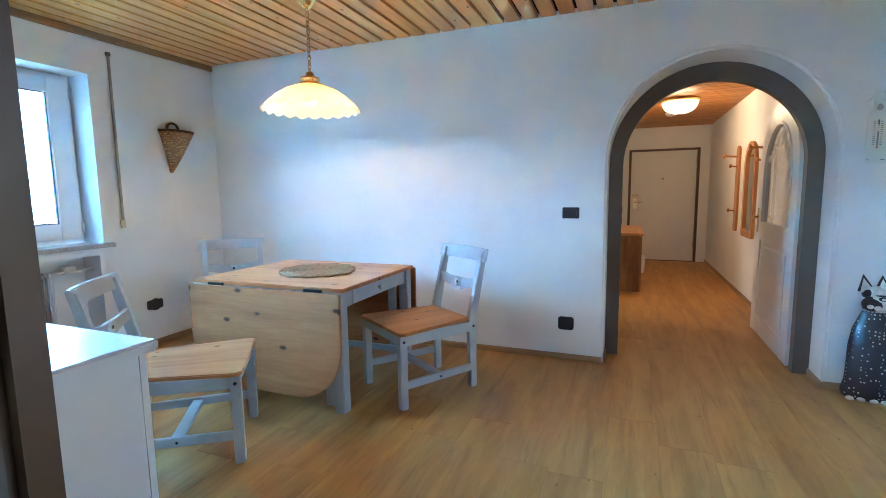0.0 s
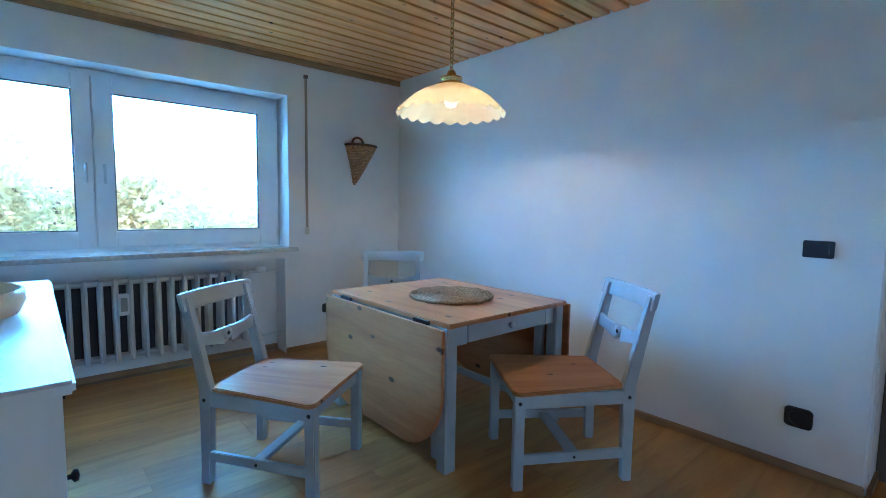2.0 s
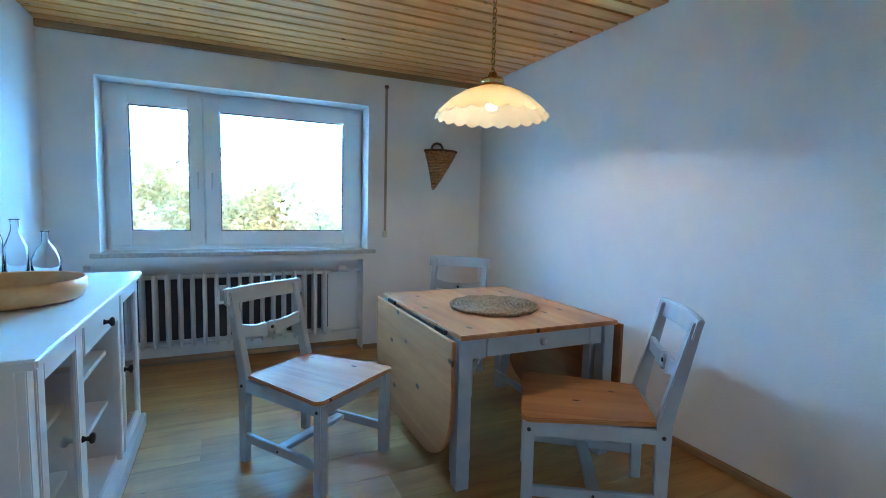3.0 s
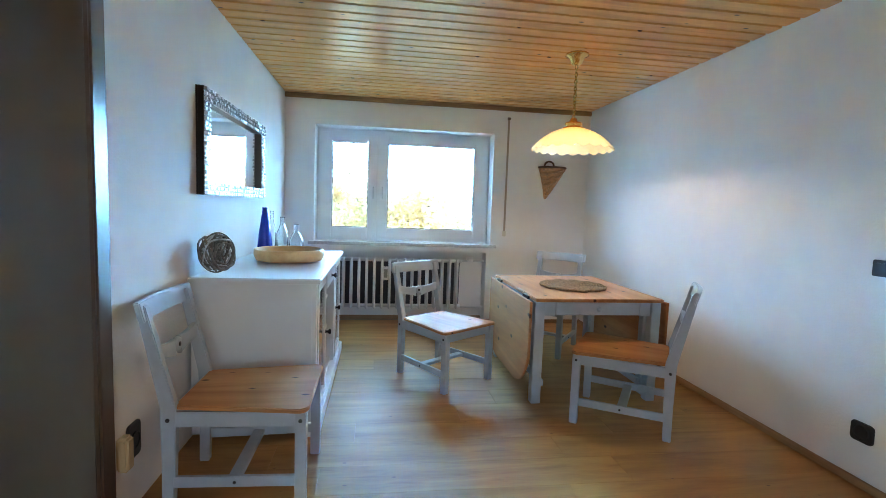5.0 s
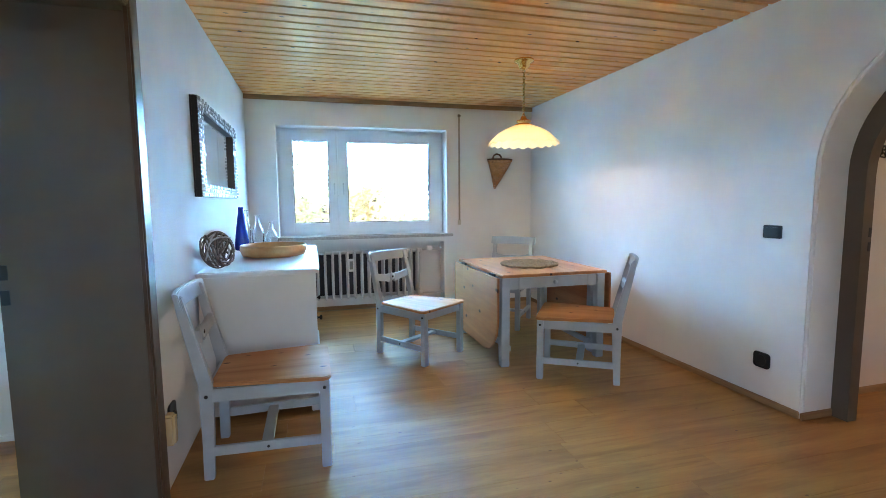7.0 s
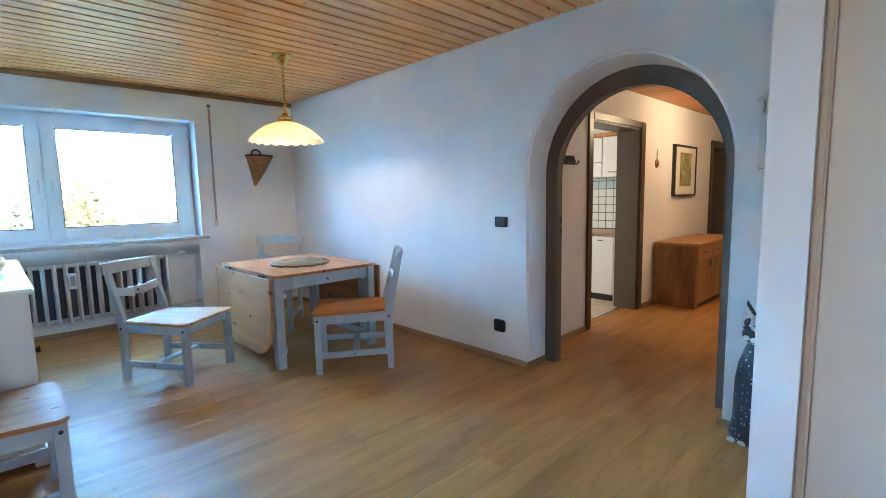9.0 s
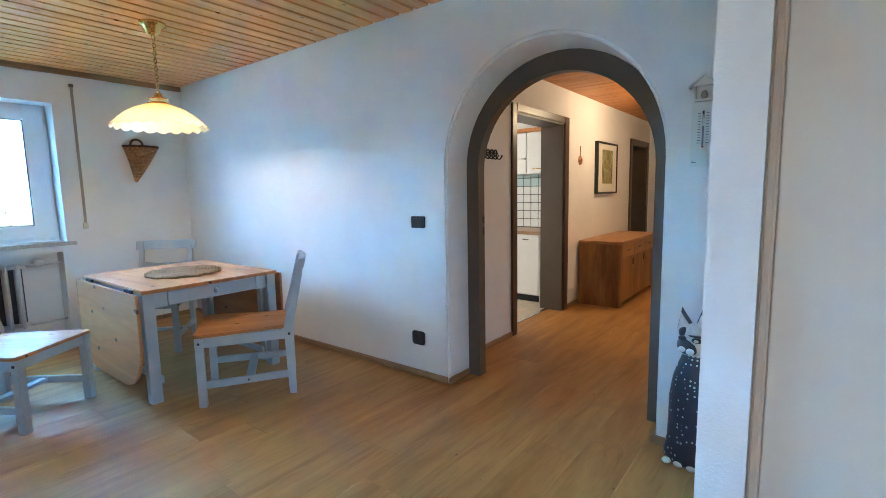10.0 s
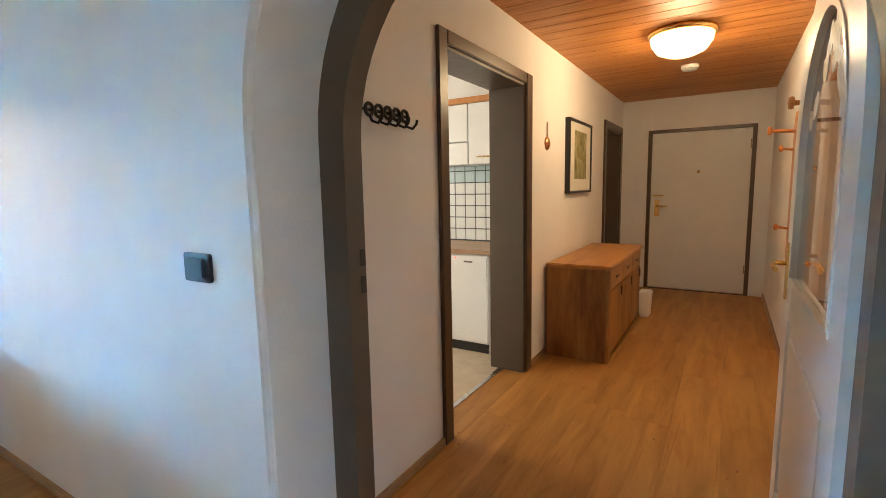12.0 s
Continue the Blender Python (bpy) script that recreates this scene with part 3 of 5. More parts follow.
# ---- dining chairs ----
def dining_chair(m, group="chairs round the drop-leaf table"):
    c = thing("dining_chair", "pale grey painted dining chair with a waxed pine seat", "chair", m, group)
    leg = 0.048
    for s in (-1, 1):
        y = s * 0.235
        bm = bmesh.new()
        vs = box(bm, 0.2775 - leg / 2, 0.2775 + leg / 2, y - leg / 2 + s * 0.012, y + leg / 2 + s * 0.012, 0, 0.435)
        part("leg", soften(bm, 0.004), GREY_PAINT, c)
        # back post: upright to the seat, then leaning back
        prof = [(-0.30, 0.0), (-0.253, 0.0), (-0.245, 0.20), (-0.238, 0.45), (-0.335, 0.80), (-0.352, 0.862), (-0.385, 0.862), (-0.378, 0.80), (-0.302, 0.45), (-0.298, 0.2)]
        bm = prism(prof, s * 0.215 - 0.020, s * 0.215 + 0.020, "y")
        part("back_post", soften(bm, 0.004), GREY_PAINT, c)
        part("side_rail", soften(bar(bmesh.new(), (-0.255, s * 0.222, 0.40), (0.255, s * 0.247, 0.40), 0.022, 0.062), 0.003), GREY_PAINT, c)
        part("side_stretcher", soften(bar(bmesh.new(), (-0.255, s * 0.222, 0.135), (0.255, s * 0.247, 0.135), 0.022, 0.045), 0.003), GREY_PAINT, c)
        for x, yy in ((0.2775, s * 0.2715), (-0.270, s * 0.2355)):
            part("bolt_cap", turned([(0.0, 0.0), (0.009, 0.0), (0.008, 0.004), (0.0, 0.005)], 10, "y", (x, yy - (0.005 if s < 0 else 0), 0.40)), BLACK, c, "dark bolt cap")
        part("bolt_cap", turned([(0.0, 0.0), (0.007, 0.0), (0.006, 0.004), (0.0, 0.005)], 10, "y", (0.0, s * 0.246 - (0.005 if s < 0 else 0), 0.135)), BLACK, c, "dark bolt cap")
    part("front_rail", soften(boxes((0.262, 0.288, -0.225, 0.225, 0.372, 0.434)), 0.003), GREY_PAINT, c)
    part("back_rail", soften(boxes((-0.280, -0.256, -0.198, 0.198, 0.372, 0.434)), 0.003), GREY_PAINT, c)
    part("cross_stretcher", soften(boxes((-0.035, 0.020, -0.222, 0.222, 0.125, 0.148)), 0.003), GREY_PAINT, c)
    # seat: wider in front, rounded corners
    n = 8
    pts = []
    for cx, cy, a0 in ((0.27, 0.25, 0), (-0.235, 0.205, 90), (-0.235, -0.205, 180), (0.27, -0.25, 270)):
        for k in range(n + 1):
            a = radians(a0 + 90 * k / n)
            r = 0.042 if cx > 0 else 0.018
            pts.append((cx + r * math.cos(a), cy + r * math.sin(a)))
    bm = prism(pts, 0.436, 0.456)
    bmesh.ops.bevel(bm, geom=[e for e in bm.edges if abs(e.verts[0].co.z - e.verts[1].co.z) < 1e-5], offset=0.005, segments=2, affect="EDGES")
    part("seat", bm, PINE_SEAT, c, "waxed pine seat with small knots")

    def curved_rail(z0, z1, bow, x_at, thick, half, dip=0.0, rise=0.0):
        bm = bmesh.new()
        rows = []
        steps = 14
        for k in range(steps + 1):
            u = -1 + 2 * k / steps
            x = x_at - bow * (1 - u * u)
            lo, hi = z0 + dip * (1 - abs(u)) ** 2, z1 + rise * (1 - u * u)
            lean = (z1 - z0) * 0.25
            rows.append([bm.verts.new(p) for p in ((x - thick / 2, u * half, lo), (x + thick / 2, u * half, lo), (x + thick / 2 - lean, u * half, hi), (x - thick / 2 - lean, u * half, hi))])
        for a, b in zip(rows, rows[1:]):
            for k in range(4):
                bm.faces.new((a[k], a[(k + 1) % 4], b[(k + 1) % 4], b[k]))
        bm.faces.new(rows[0][::-1])
        bm.faces.new(rows[-1])
        return bm

    part("top_rail", soften(curved_rail(0.800, 0.880, 0.028, -0.352, 0.026, 0.262, 0.0, 0.0), 0.005), GREY_PAINT, c)
    # middle rail: two arms dipping to a small round boss
    for s in (-1, 1):
        bm = bmesh.new()
        rows = []
        for k in range(9):
            u = k / 8
            y = s * (0.025 + u * 0.178)
            zc = 0.645 + 0.030 * u ** 1.6
            h = 0.028 + 0.020 * (1 - u) ** 3 + 0.010 * u
            x = -0.312 - 0.012 * (1 - u * u)
            rows.append([bm.verts.new(p) for p in ((x - 0.011, y, zc - h), (x + 0.011, y, zc - h), (x + 0.005, y, zc + h * 0.7), (x - 0.017, y, zc + h * 0.7))])
        for a, b in zip(rows, rows[1:]):
            for k in range(4):
                bm.faces.new((a[k], a[(k + 1) % 4], b[(k + 1) % 4], b[k]))
        bm.faces.new(rows[0][::-1])
        bm.faces.new(rows[-1])
        part("middle_rail", soften(bm, 0.003), GREY_PAINT, c)
    part("rail_boss", turned([(0.0, -0.014), (0.016, -0.014), (0.030, -0.012), (0.034, 0.0), (0.030, 0.012), (0.0, 0.014)], 20, "x", (-0.324, 0, 0.648)), GREY_PAINT, c)
    part("boss_plug", turned([(0.0, 0.0), (0.011, 0.0), (0.009, 0.004), (0.0, 0.005)], 12, "x", (-0.311, 0, 0.648)), BLACK, c, "dark plug in the rail's boss")
    return c


chair = dining_chair(stand(-1.515, 2.185, 1.036, 36.5, 1.01))
copy_thing(chair, stand(-0.675, 3.315, 1.03, 235.5))
copy_thing(chair, stand(-2.30, 3.34, 1.036, -41.0, 1.01))
aside = copy_thing(chair, stand(-0.10, 1.035, 1.036, 90.0, 1.01))
tagged(aside, "pale grey painted dining chair beside the sideboard, back to the wall")

# ---- drop-leaf table ----
tb = thing("drop_leaf_table", "pine drop-leaf table with pale grey legs, both leaves hanging down", "table", stand(-1.49, 3.228, (0.74 - FZ) / 0.74))
HX, HY, TZ = 0.585, 0.483, 0.74
part("tabletop", soften(boxes((-HX, HX, -HY, HY, TZ - 0.024, TZ)), 0.004), PINE, tb, "knotty waxed pine top")


def leaf_outline():
    r = 0.33
    pts = [(-HX, TZ - 0.024), (HX, TZ - 0.024)]
    z0 = 0.085
    for cx, a0 in ((HX - r, 0), (-HX + r, -90)):
        for k in range(13):
            a = radians(a0 - 90 * k / 12)
            pts.append((cx + r * math.cos(a), z0 + r + r * math.sin(a)))
    return pts


for s in (-1, 1):
    leaf = part("leaf", soften(prism(leaf_outline(), s * (HY + 0.034) - 0.010, s * (HY + 0.034) + 0.010, "y"), 0.003), PINE, tb, "hanging pine leaf with rounded corners")
    for x in (-0.38, 0.38):
        part("hinge", boxes((x - 0.06, x + 0.06, s * (HY + 0.009) - 0.008, s * (HY + 0.009) + 0.008, TZ - 0.03, TZ - 0.010)), BLACK_IRON, leaf, "dark steel hinge")
for sx in (-1, 1):
    for sy in (-1, 1):
        cx, cy = sx * (HX - 0.055), sy * (HY - 0.040)
        part("leg", soften(boxes((cx - 0.035, cx + 0.035, cy - 0.035, cy + 0.035, 0, TZ - 0.026)), 0.004), GREY_PAINT, tb)
        # gate leg folded against the frame, with a flared foot
        gx = sx * (HX - 0.155)
        prof = [(gx - 0.03, 0.66), (gx + 0.03, 0.66), (gx + 0.03, 0.26), (gx + 0.03 + sx * 0.03, 0.12), (gx + 0.03 + sx * 0.03, 0.02), (gx - 0.03 + sx * 0.01, 0.02), (gx - 0.03, 0.26)]
        part("gate_leg", soften(prism(prof, sy * 0.425 - 0.018, sy * 0.425 + 0.018, "y"), 0.003), GREY_PAINT, tb)
    part("apron", soften(boxes((sx * (HX - 0.050) - 0.011, sx * (HX - 0.050) + 0.011, -HY + 0.078, -HY + 0.16, TZ - 0.125, TZ - 0.026)), 0.002), GREY_PAINT, tb)
    part("apron", soften(boxes((sx * (HX - 0.050) - 0.011, sx * (HX - 0.050) + 0.011, HY - 0.16, HY - 0.078, TZ - 0.125, TZ - 0.026)), 0.002), GREY_PAINT, tb)
    dr = part("drawer", soften(boxes((sx * (HX - 0.046) - 0.011, sx * (HX - 0.046) + 0.011, -HY + 0.164, HY - 0.164, TZ - 0.120, TZ - 0.032)), 0.003), GREY_PAINT, tb)
    part("drawer_knob", turned([(0.0, -0.02 * sx), (0.010, -0.02 * sx), (0.008, 0.006 * sx), (0.019, 0.016 * sx), (0.017, 0.027 * sx), (0.0, 0.030 * sx)], 16, "x", (sx * (HX - 0.036), 0, TZ - 0.075)), GREY_PAINT, dr)
    part("long_apron", soften(boxes((-HX + 0.092, HX - 0.092, sx * (HY - 0.105) - 0.011, sx * (HY - 0.105) + 0.011, TZ - 0.13, TZ - 0.026)), 0.002), GREY_PAINT, tb)
    part("low_rail", soften(boxes((-HX + 0.092, HX - 0.092, sx * (HY - 0.105) - 0.012, sx * (HY - 0.105) + 0.012, 0.10, 0.145)), 0.002), GREY_PAINT, tb)

# round woven placemat: a rope wound in a spiral
mat_ = thing("placemat", "round woven seagrass placemat on the table", "placemat", pose(-1.43, 3.24, TZ))
pts = []
turns = 11
for k in range(turns * 40 + 1):
    a = 2 * math.pi * k / 40
    r = 0.012 + 0.0235 * a / (2 * math.pi)
    pts.append((r * math.cos(a), r * math.sin(a), 0.012 + 0.003 * math.sin(k * 1.9)))
SEAGRASS = surface("seagrass", (0.32, 0.20, 0.10), 0.8, vary=0.55, scale=70, bump=0.8, bscale=130, dist=0.004)
part("weave", tube(pts, 0.0118, 6), SEAGRASS, mat_)

# ---- pendant lamp ----
LX, LY = -1.345, 3.125
pend = thing("pendant_lamp", "lit pendant lamp, scalloped cream glass shade on a brass chain", "lamp", pose(LX, LY, 0))
part("canopy", turned([(0.0, TOP), (0.085, TOP - 0.004), (0.088, TOP - 0.02), (0.055, TOP - 0.035), (0.042, TOP - 0.075), (0.02, TOP - 0.09), (0.0, TOP - 0.092)], 24), BRASS, pend, "polished brass ceiling rose")
bm = bmesh.new()
z = TOP - 0.09
k = 0
while z > 2.10:
    ring = [(0.011 * math.cos(a) * (k % 2), 0.011 * math.cos(a) * ((k + 1) % 2), z - 0.014 + 0.018 * math.sin(a)) for a in [2 * math.pi * i / 10 for i in range(11)]]
    tube(ring, 0.0032, 5, bm)
    z -= 0.027
    k += 1
part("chain", bm, BRASS, pend)
part("cord", tube([(0.009 * math.sin(i * 1.1), 0.007 * math.cos(i * 1.1), TOP - 0.09 - i * (TOP - 0.09 - 2.06) / 24) for i in range(25)], 0.0035, 6), surface("gold_cord", (0.45, 0.30, 0.12), 0.5), pend)
part("gallery", turned([(0.0, 2.085), (0.022, 2.08), (0.03, 2.055), (0.062, 2.045), (0.064, 2.03), (0.045, 2.02), (0.078, 2.008), (0.080, 1.996), (0.0, 1.995)], 24), BRASS, pend, "brass shade holder")

m, nt, b = base_nodes("cream_opal_glass")
b.inputs["Base Color"].default_value = (0.90, 0.80, 0.60, 1)
b.inputs["Roughness"].default_value = 0.25
tr = nt.nodes.new("ShaderNodeBsdfTranslucent")
tr.inputs["Color"].default_value = (0.88, 0.68, 0.38, 1)
mx = nt.nodes.new("ShaderNodeMixShader")
mx.inputs[0].default_value = 0.55
nt.links.new(b.outputs[0], mx.inputs[1])
nt.links.new(tr.outputs[0], mx.inputs[2])
nt.links.new(mx.outputs[0], nt.nodes["Material Output"].inputs["Surface"])
OPAL = m


def scalloped(profile, lobes, depth, steps=160):
    bm = bmesh.new()
    rings = []
    for i, (r, h, w) in enumerate(profile):
        ring = []
        for k in range(steps):
            a = 2 * math.pi * k / steps
            s = abs(math.sin(lobes * a / 2))
            ring.append(bm.verts.new((r * (1 + 0.012 * w * s) * math.cos(a), r * (1 + 0.012 * w * s) * math.sin(a), h - depth * w * s)))
        rings.append(ring)
    for p, q in zip(rings, rings[1:]):
        for k in range(steps):
            f = bm.faces.new((p[k], p[(k + 1) % steps], q[(k + 1) % steps], q[k]))
            f.smooth = True
    return bm


shade = part("shade", scalloped([(0.06, 2.000, 0), (0.11, 1.990, 0), (0.17, 1.966, 0.0), (0.23, 1.928, 0.0), (0.275, 1.888, 0.1), (0.300, 1.862, 0.5), (0.314, 1.850, 1.0)], 22, 0.020), OPAL, pend, "cream opal glass shade with a scalloped rim")
part("petal_glass", scalloped([(0.06, 2.004, 0), (0.12, 1.986, 0), (0.172, 1.960, 0.3), (0.192, 1.948, 1.0)], 9, 0.014, 120), OPAL, pend, "petal-shaped opal glass round the holder")
part("bulb", turned([(0.0, 1.875), (0.026, 1.882), (0.036, 1.91), (0.030, 1.945), (0.018, 1.965), (0.018, 1.99), (0.0, 1.99)], 20), glow("warm_bulb", (1.0, 0.72, 0.38), 6.0), pend, "glowing warm bulb").visible_shadow = False
lamp("pendant_light", "POINT", pose(LX, LY, 1.915), PENDANT_W, (1.0, 0.76, 0.48), 0.04)

# ---- sideboard ----
SX0, SX1, SF = -2.24, -0.54, 1.297
side = thing("sideboard", "white sideboard with glass doors and open middle shelves against the wall", "sideboard", stand(0, 0, (0.915 - FZ) / 0.915))
BK = 0.602
part("top", soften(boxes((SX0 - 0.015, SX1 + 0.015, BK - 0.01, SF + 0.022, 0.885, 0.915)), 0.007, 3), WHITE_WOOD, side)
part("side_panel", soften(boxes((SX1 - 0.025, SX1, BK, SF - 0.03, 0.03, 0.885)), 0.002), WHITE_WOOD, side)
part("side_panel", soften(boxes((SX0, SX0 + 0.025, BK, SF - 0.03, 0.03, 0.885)), 0.002), WHITE_WOOD, side)
part("back_panel", boxes((SX0 + 0.025, SX1 - 0.025, BK, BK + 0.012, 0.08, 0.885)), WHITE_WOOD, side)
part("bottom_board", soften(boxes((SX0 + 0.025, SX1 - 0.025, BK + 0.012, SF - 0.03, 0.085, 0.11)), 0.002), WHITE_WOOD, side)
part("plinth", soften(boxes((SX0 - 0.012, SX1 + 0.012, SF - 0.055, SF + 0.02, 0.0, 0.085)), 0.006, 3), WHITE_WOOD, side)
M0, M1 = -1.70, -1.04
for x in (M0, M1):
    part("divider", soften(boxes((x - 0.012, x + 0.012, BK + 0.012, SF - 0.03, 0.11, 0.885)), 0.002), WHITE_WOOD, side)
for x0, x1 in ((SX0, SX0 + 0.05), (SX1 - 0.05, SX1), (M0 - 0.025, M0 + 0.025), (M1 - 0.025, M1 + 0.025)):
    part("stile", soften(boxes((x0, x1, SF - 0.03, SF - 0.006, 0.085, 0.885)), 0.003), WHITE_WOOD, side)
for z in (0.36, 0.60):
    for x0, x1 in ((SX0 + 0.026, M0 - 0.013), (M0 + 0.013, M1 - 0.013), (M1 + 0.013, SX1 - 0.026)):
        part("shelf", soften(boxes((x0, x1, BK + 0.014, SF - 0.06, z, z + 0.022)), 0.002), WHITE_WOOD, side)
dr = part("drawer", soften(boxes((M0 + 0.028, M1 - 0.028, SF - 0.024, SF, 0.765, 0.875)), 0.004), WHITE_WOOD, side)
part("drawer_box", boxes((M0 + 0.04, M1 - 0.04, BK + 0.05, SF - 0.026, 0.77, 0.87)), WHITE_WOOD, side)


def knob(parent, x, z):
    part("knob", turned([(0.0, -0.004), (0.012, -0.004), (0.007, 0.006), (0.008, 0.014), (0.019, 0.022), (0.017, 0.032), (0.0, 0.036)], 16, "y", (x, SF + 0.004, z)), BLACK_IRON, parent, "black iron knob")


knob(dr, (M0 + M1) / 2, 0.82)
for x0, x1, kx in ((SX0 + 0.053, M0 - 0.028, M0 - 0.055), (M1 + 0.028, SX1 - 0.053, M1 + 0.055)):
    z0, z1, w = 0.095, 0.875, 0.055
    dd = part("glass_door", soften(boxes((x0, x0 + w, SF - 0.022, SF, z0, z1), (x1 - w, x1, SF - 0.022, SF, z0, z1), (x0 + w, x1 - w, SF - 0.022, SF, z0, z0 + w), (x0 + w, x1 - w, SF - 0.022, SF, z1 - w, z1)), 0.003), WHITE_WOOD, side, "white framed glass door")
    part("pane", boxes((x0 + w - 0.004, x1 - w + 0.004, SF - 0.014, SF - 0.010, z0 + w - 0.004, z1 - w + 0.004)), GLASS, dd).visible_shadow = False
    knob(dd, kx, 0.50)

# on the sideboard
bowl = thing("wooden_bowl", "wide shallow light wooden bowl on the sideboard", "bowl", pose(-1.40, 0.985, 0.915))
n = [(0.0, 0.004), (0.20, 0.004), (0.235, 0.012), (0.252, 0.05), (0.250, 0.088), (0.243, 0.094), (0.234, 0.088), (0.228, 0.045), (0.20, 0.022), (0.0, 0.020)]
part("bowl_body", turned(n, 48), wood("pale_bowl_wood", (0.72, 0.41, 0.17), (0.56, 0.28, 0.10), "x", 0.4, 0, 4), bowl)


def bottle(label, x, y, prof, mat, steps=28):
    t = thing("bottle", label, "bottle", pose(x, y, 0.915))
    part("bottle_body", turned(prof, steps), mat, t)
    return t


BLUE_GLASS = surface("cobalt_bottle", (0.006, 0.03, 0.30), 0.10, vary=0.2, bump=0)
CLEAR = glass("clear_bottle_glass", (0.93, 0.97, 0.98), 0.0, 1.3)
bottle("tall cobalt blue tapering bottle on the sideboard", -1.98, 0.675, [(0, 0.002), (0.058, 0.002), (0.064, 0.012), (0.062, 0.06), (0.052, 0.15), (0.038, 0.25), (0.026, 0.33), (0.021, 0.37), (0.023, 0.376), (0.022, 0.386), (0.014, 0.387), (0.0, 0.36)], BLUE_GLASS)
bottle("clear glass carafe with a narrow neck on the sideboard", -2.08, 0.80, [(0.0, 0.002), (0.045, 0.002), (0.050, 0.02), (0.050, 0.16), (0.030, 0.21), (0.017, 0.25), (0.017, 0.30), (0.024, 0.305), (0.021, 0.306), (0.014, 0.30), (0.014, 0.25), (0.027, 0.208), (0.046, 0.158), (0.046, 0.022), (0.0, 0.012)], CLEAR)
bottle("small clear flask with a wide belly on the sideboard", -2.10, 0.915, [(0.0, 0.002), (0.055, 0.002), (0.062, 0.02), (0.062, 0.10), (0.040, 0.15), (0.016, 0.185), (0.016, 0.24), (0.023, 0.245), (0.020, 0.246), (0.013, 0.24), (0.013, 0.185), (0.037, 0.147), (0.058, 0.10), (0.058, 0.022), (0.0, 0.012)], CLEAR)
bottle("slim clear bottle on the sideboard", -2.13, 0.70, [(0.0, 0.002), (0.030, 0.002), (0.034, 0.02), (0.034, 0.20), (0.016, 0.26), (0.013, 0.35), (0.018, 0.355), (0.015, 0.356), (0.010, 0.35), (0.013, 0.26), (0.030, 0.20), (0.030, 0.022), (0.0, 0.012)], CLEAR)

wreath = thing("willow_wreath", "round silvery willow wreath leaning on the wall", "wreath", pose(-0.68, 0.70, 0.915 + 0.128, 0, 0, -22) @ Matrix.Scale(0.9, 4))
GREY_TWIG = surface("grey_willow", (0.20, 0.165, 0.14), 0.75, vary=0.5, scale=30, bump=0.4)
PALE_TWIG = surface("pale_willow", (0.52, 0.50, 0.48), 0.7, vary=0.3, scale=30, bump=0.4)
rnd = random.Random(4)
for k in range(30):
    r = rnd.uniform(0.075, 0.112)
    turn = Euler((radians(90) + rnd.gauss(0, 0.42), rnd.gauss(0, 0.30), rnd.gauss(0, 0.42))).to_matrix()
    ph, w = rnd.uniform(0, 6.28), rnd.choice((2, 3))
    line = []
    for i in range(33):
        a = 2 * math.pi * i / 32
        q = turn @ Vector((r * math.cos(a), 1.18 * r * math.sin(a), 0.018 * math.sin(w * a + ph)))
        line.append((q.x * 0.92, q.y, q.z))
    part("twig", tube(line, rnd.uniform(0.004, 0.008), 6), PALE_TWIG if k % 5 == 0 else GREY_TWIG, wreath)

# ---- mirror over the sideboard ----
mir = thing("wall_mirror", "wall mirror in a broad frame of small silver mosaic tiles", "mirror", pose(-1.42, SY, 1.69))
MW, MH, MF = 0.725, 0.312, 0.10
GX, GZ = MW - MF, MH - MF * 0.8
part("backing", boxes((-MW, MW, 0.0, 0.010, -MH, MH)), BLACK, mir, "black back board")
part("frame", soften(boxes((-MW, -GX, 0.010, 0.045, -MH, MH), (GX, MW, 0.010, 0.045, -MH, MH), (-GX, GX, 0.010, 0.045, -MH, -GZ), (-GX, GX, 0.010, 0.045, GZ, MH)), 0.002), BLACK, mir, "black frame edge")
m, nt, b = base_nodes("mirror_silver")
b.inputs["Base Color"].default_value = (0.9, 0.92, 0.92, 1)
b.inputs["Metallic"].default_value, b.inputs["Roughness"].default_value = 1.0, 0.02
MIRROR = m
part("mirror_glass", boxes((-GX + 0.002, GX - 0.002, 0.011, 0.016, -GZ + 0.002, GZ - 0.002)), MIRROR, mir, "clear silvered glass")
SILVER = surface("silver_tile", (0.42, 0.43, 0.43), 0.32, metal=0.9, vary=0.6, scale=25, bump=0.3, bscale=60)
tw, th = 0.045, 0.028
tile_mesh = []
rnd = random.Random(7)
for v in range(4):
    bm = boxes((-tw / 2 + 0.004, tw / 2 - 0.004, 0, 0.010 + 0.003 * v, -th / 2 + 0.003, th / 2 - 0.003))
    for vert in bm.verts:
        if vert.co.y > 0.005:
            vert.co.x *= 0.8
            vert.co.z *= 0.75
            vert.co.y += rnd.uniform(-0.002, 0.002)
    tile_mesh.append(mesh_of("mosaic_tile", bm, SILVER))
nx, nz = int(2 * MW / tw), int(2 * MH / th)
for i in range(nx):
    for j in range(nz):
        x, z = -MW + (i + 0.5) * 2 * MW / nx, -MH + (j + 0.5) * 2 * MH / nz
        if abs(x) > MW - MF or abs(z) > MH - MF * 0.8:
            t = new("mosaic_tile", tile_mesh[rnd.randrange(4)])
            t.matrix_basis, t.parent = pose(x, 0.045, z), mir

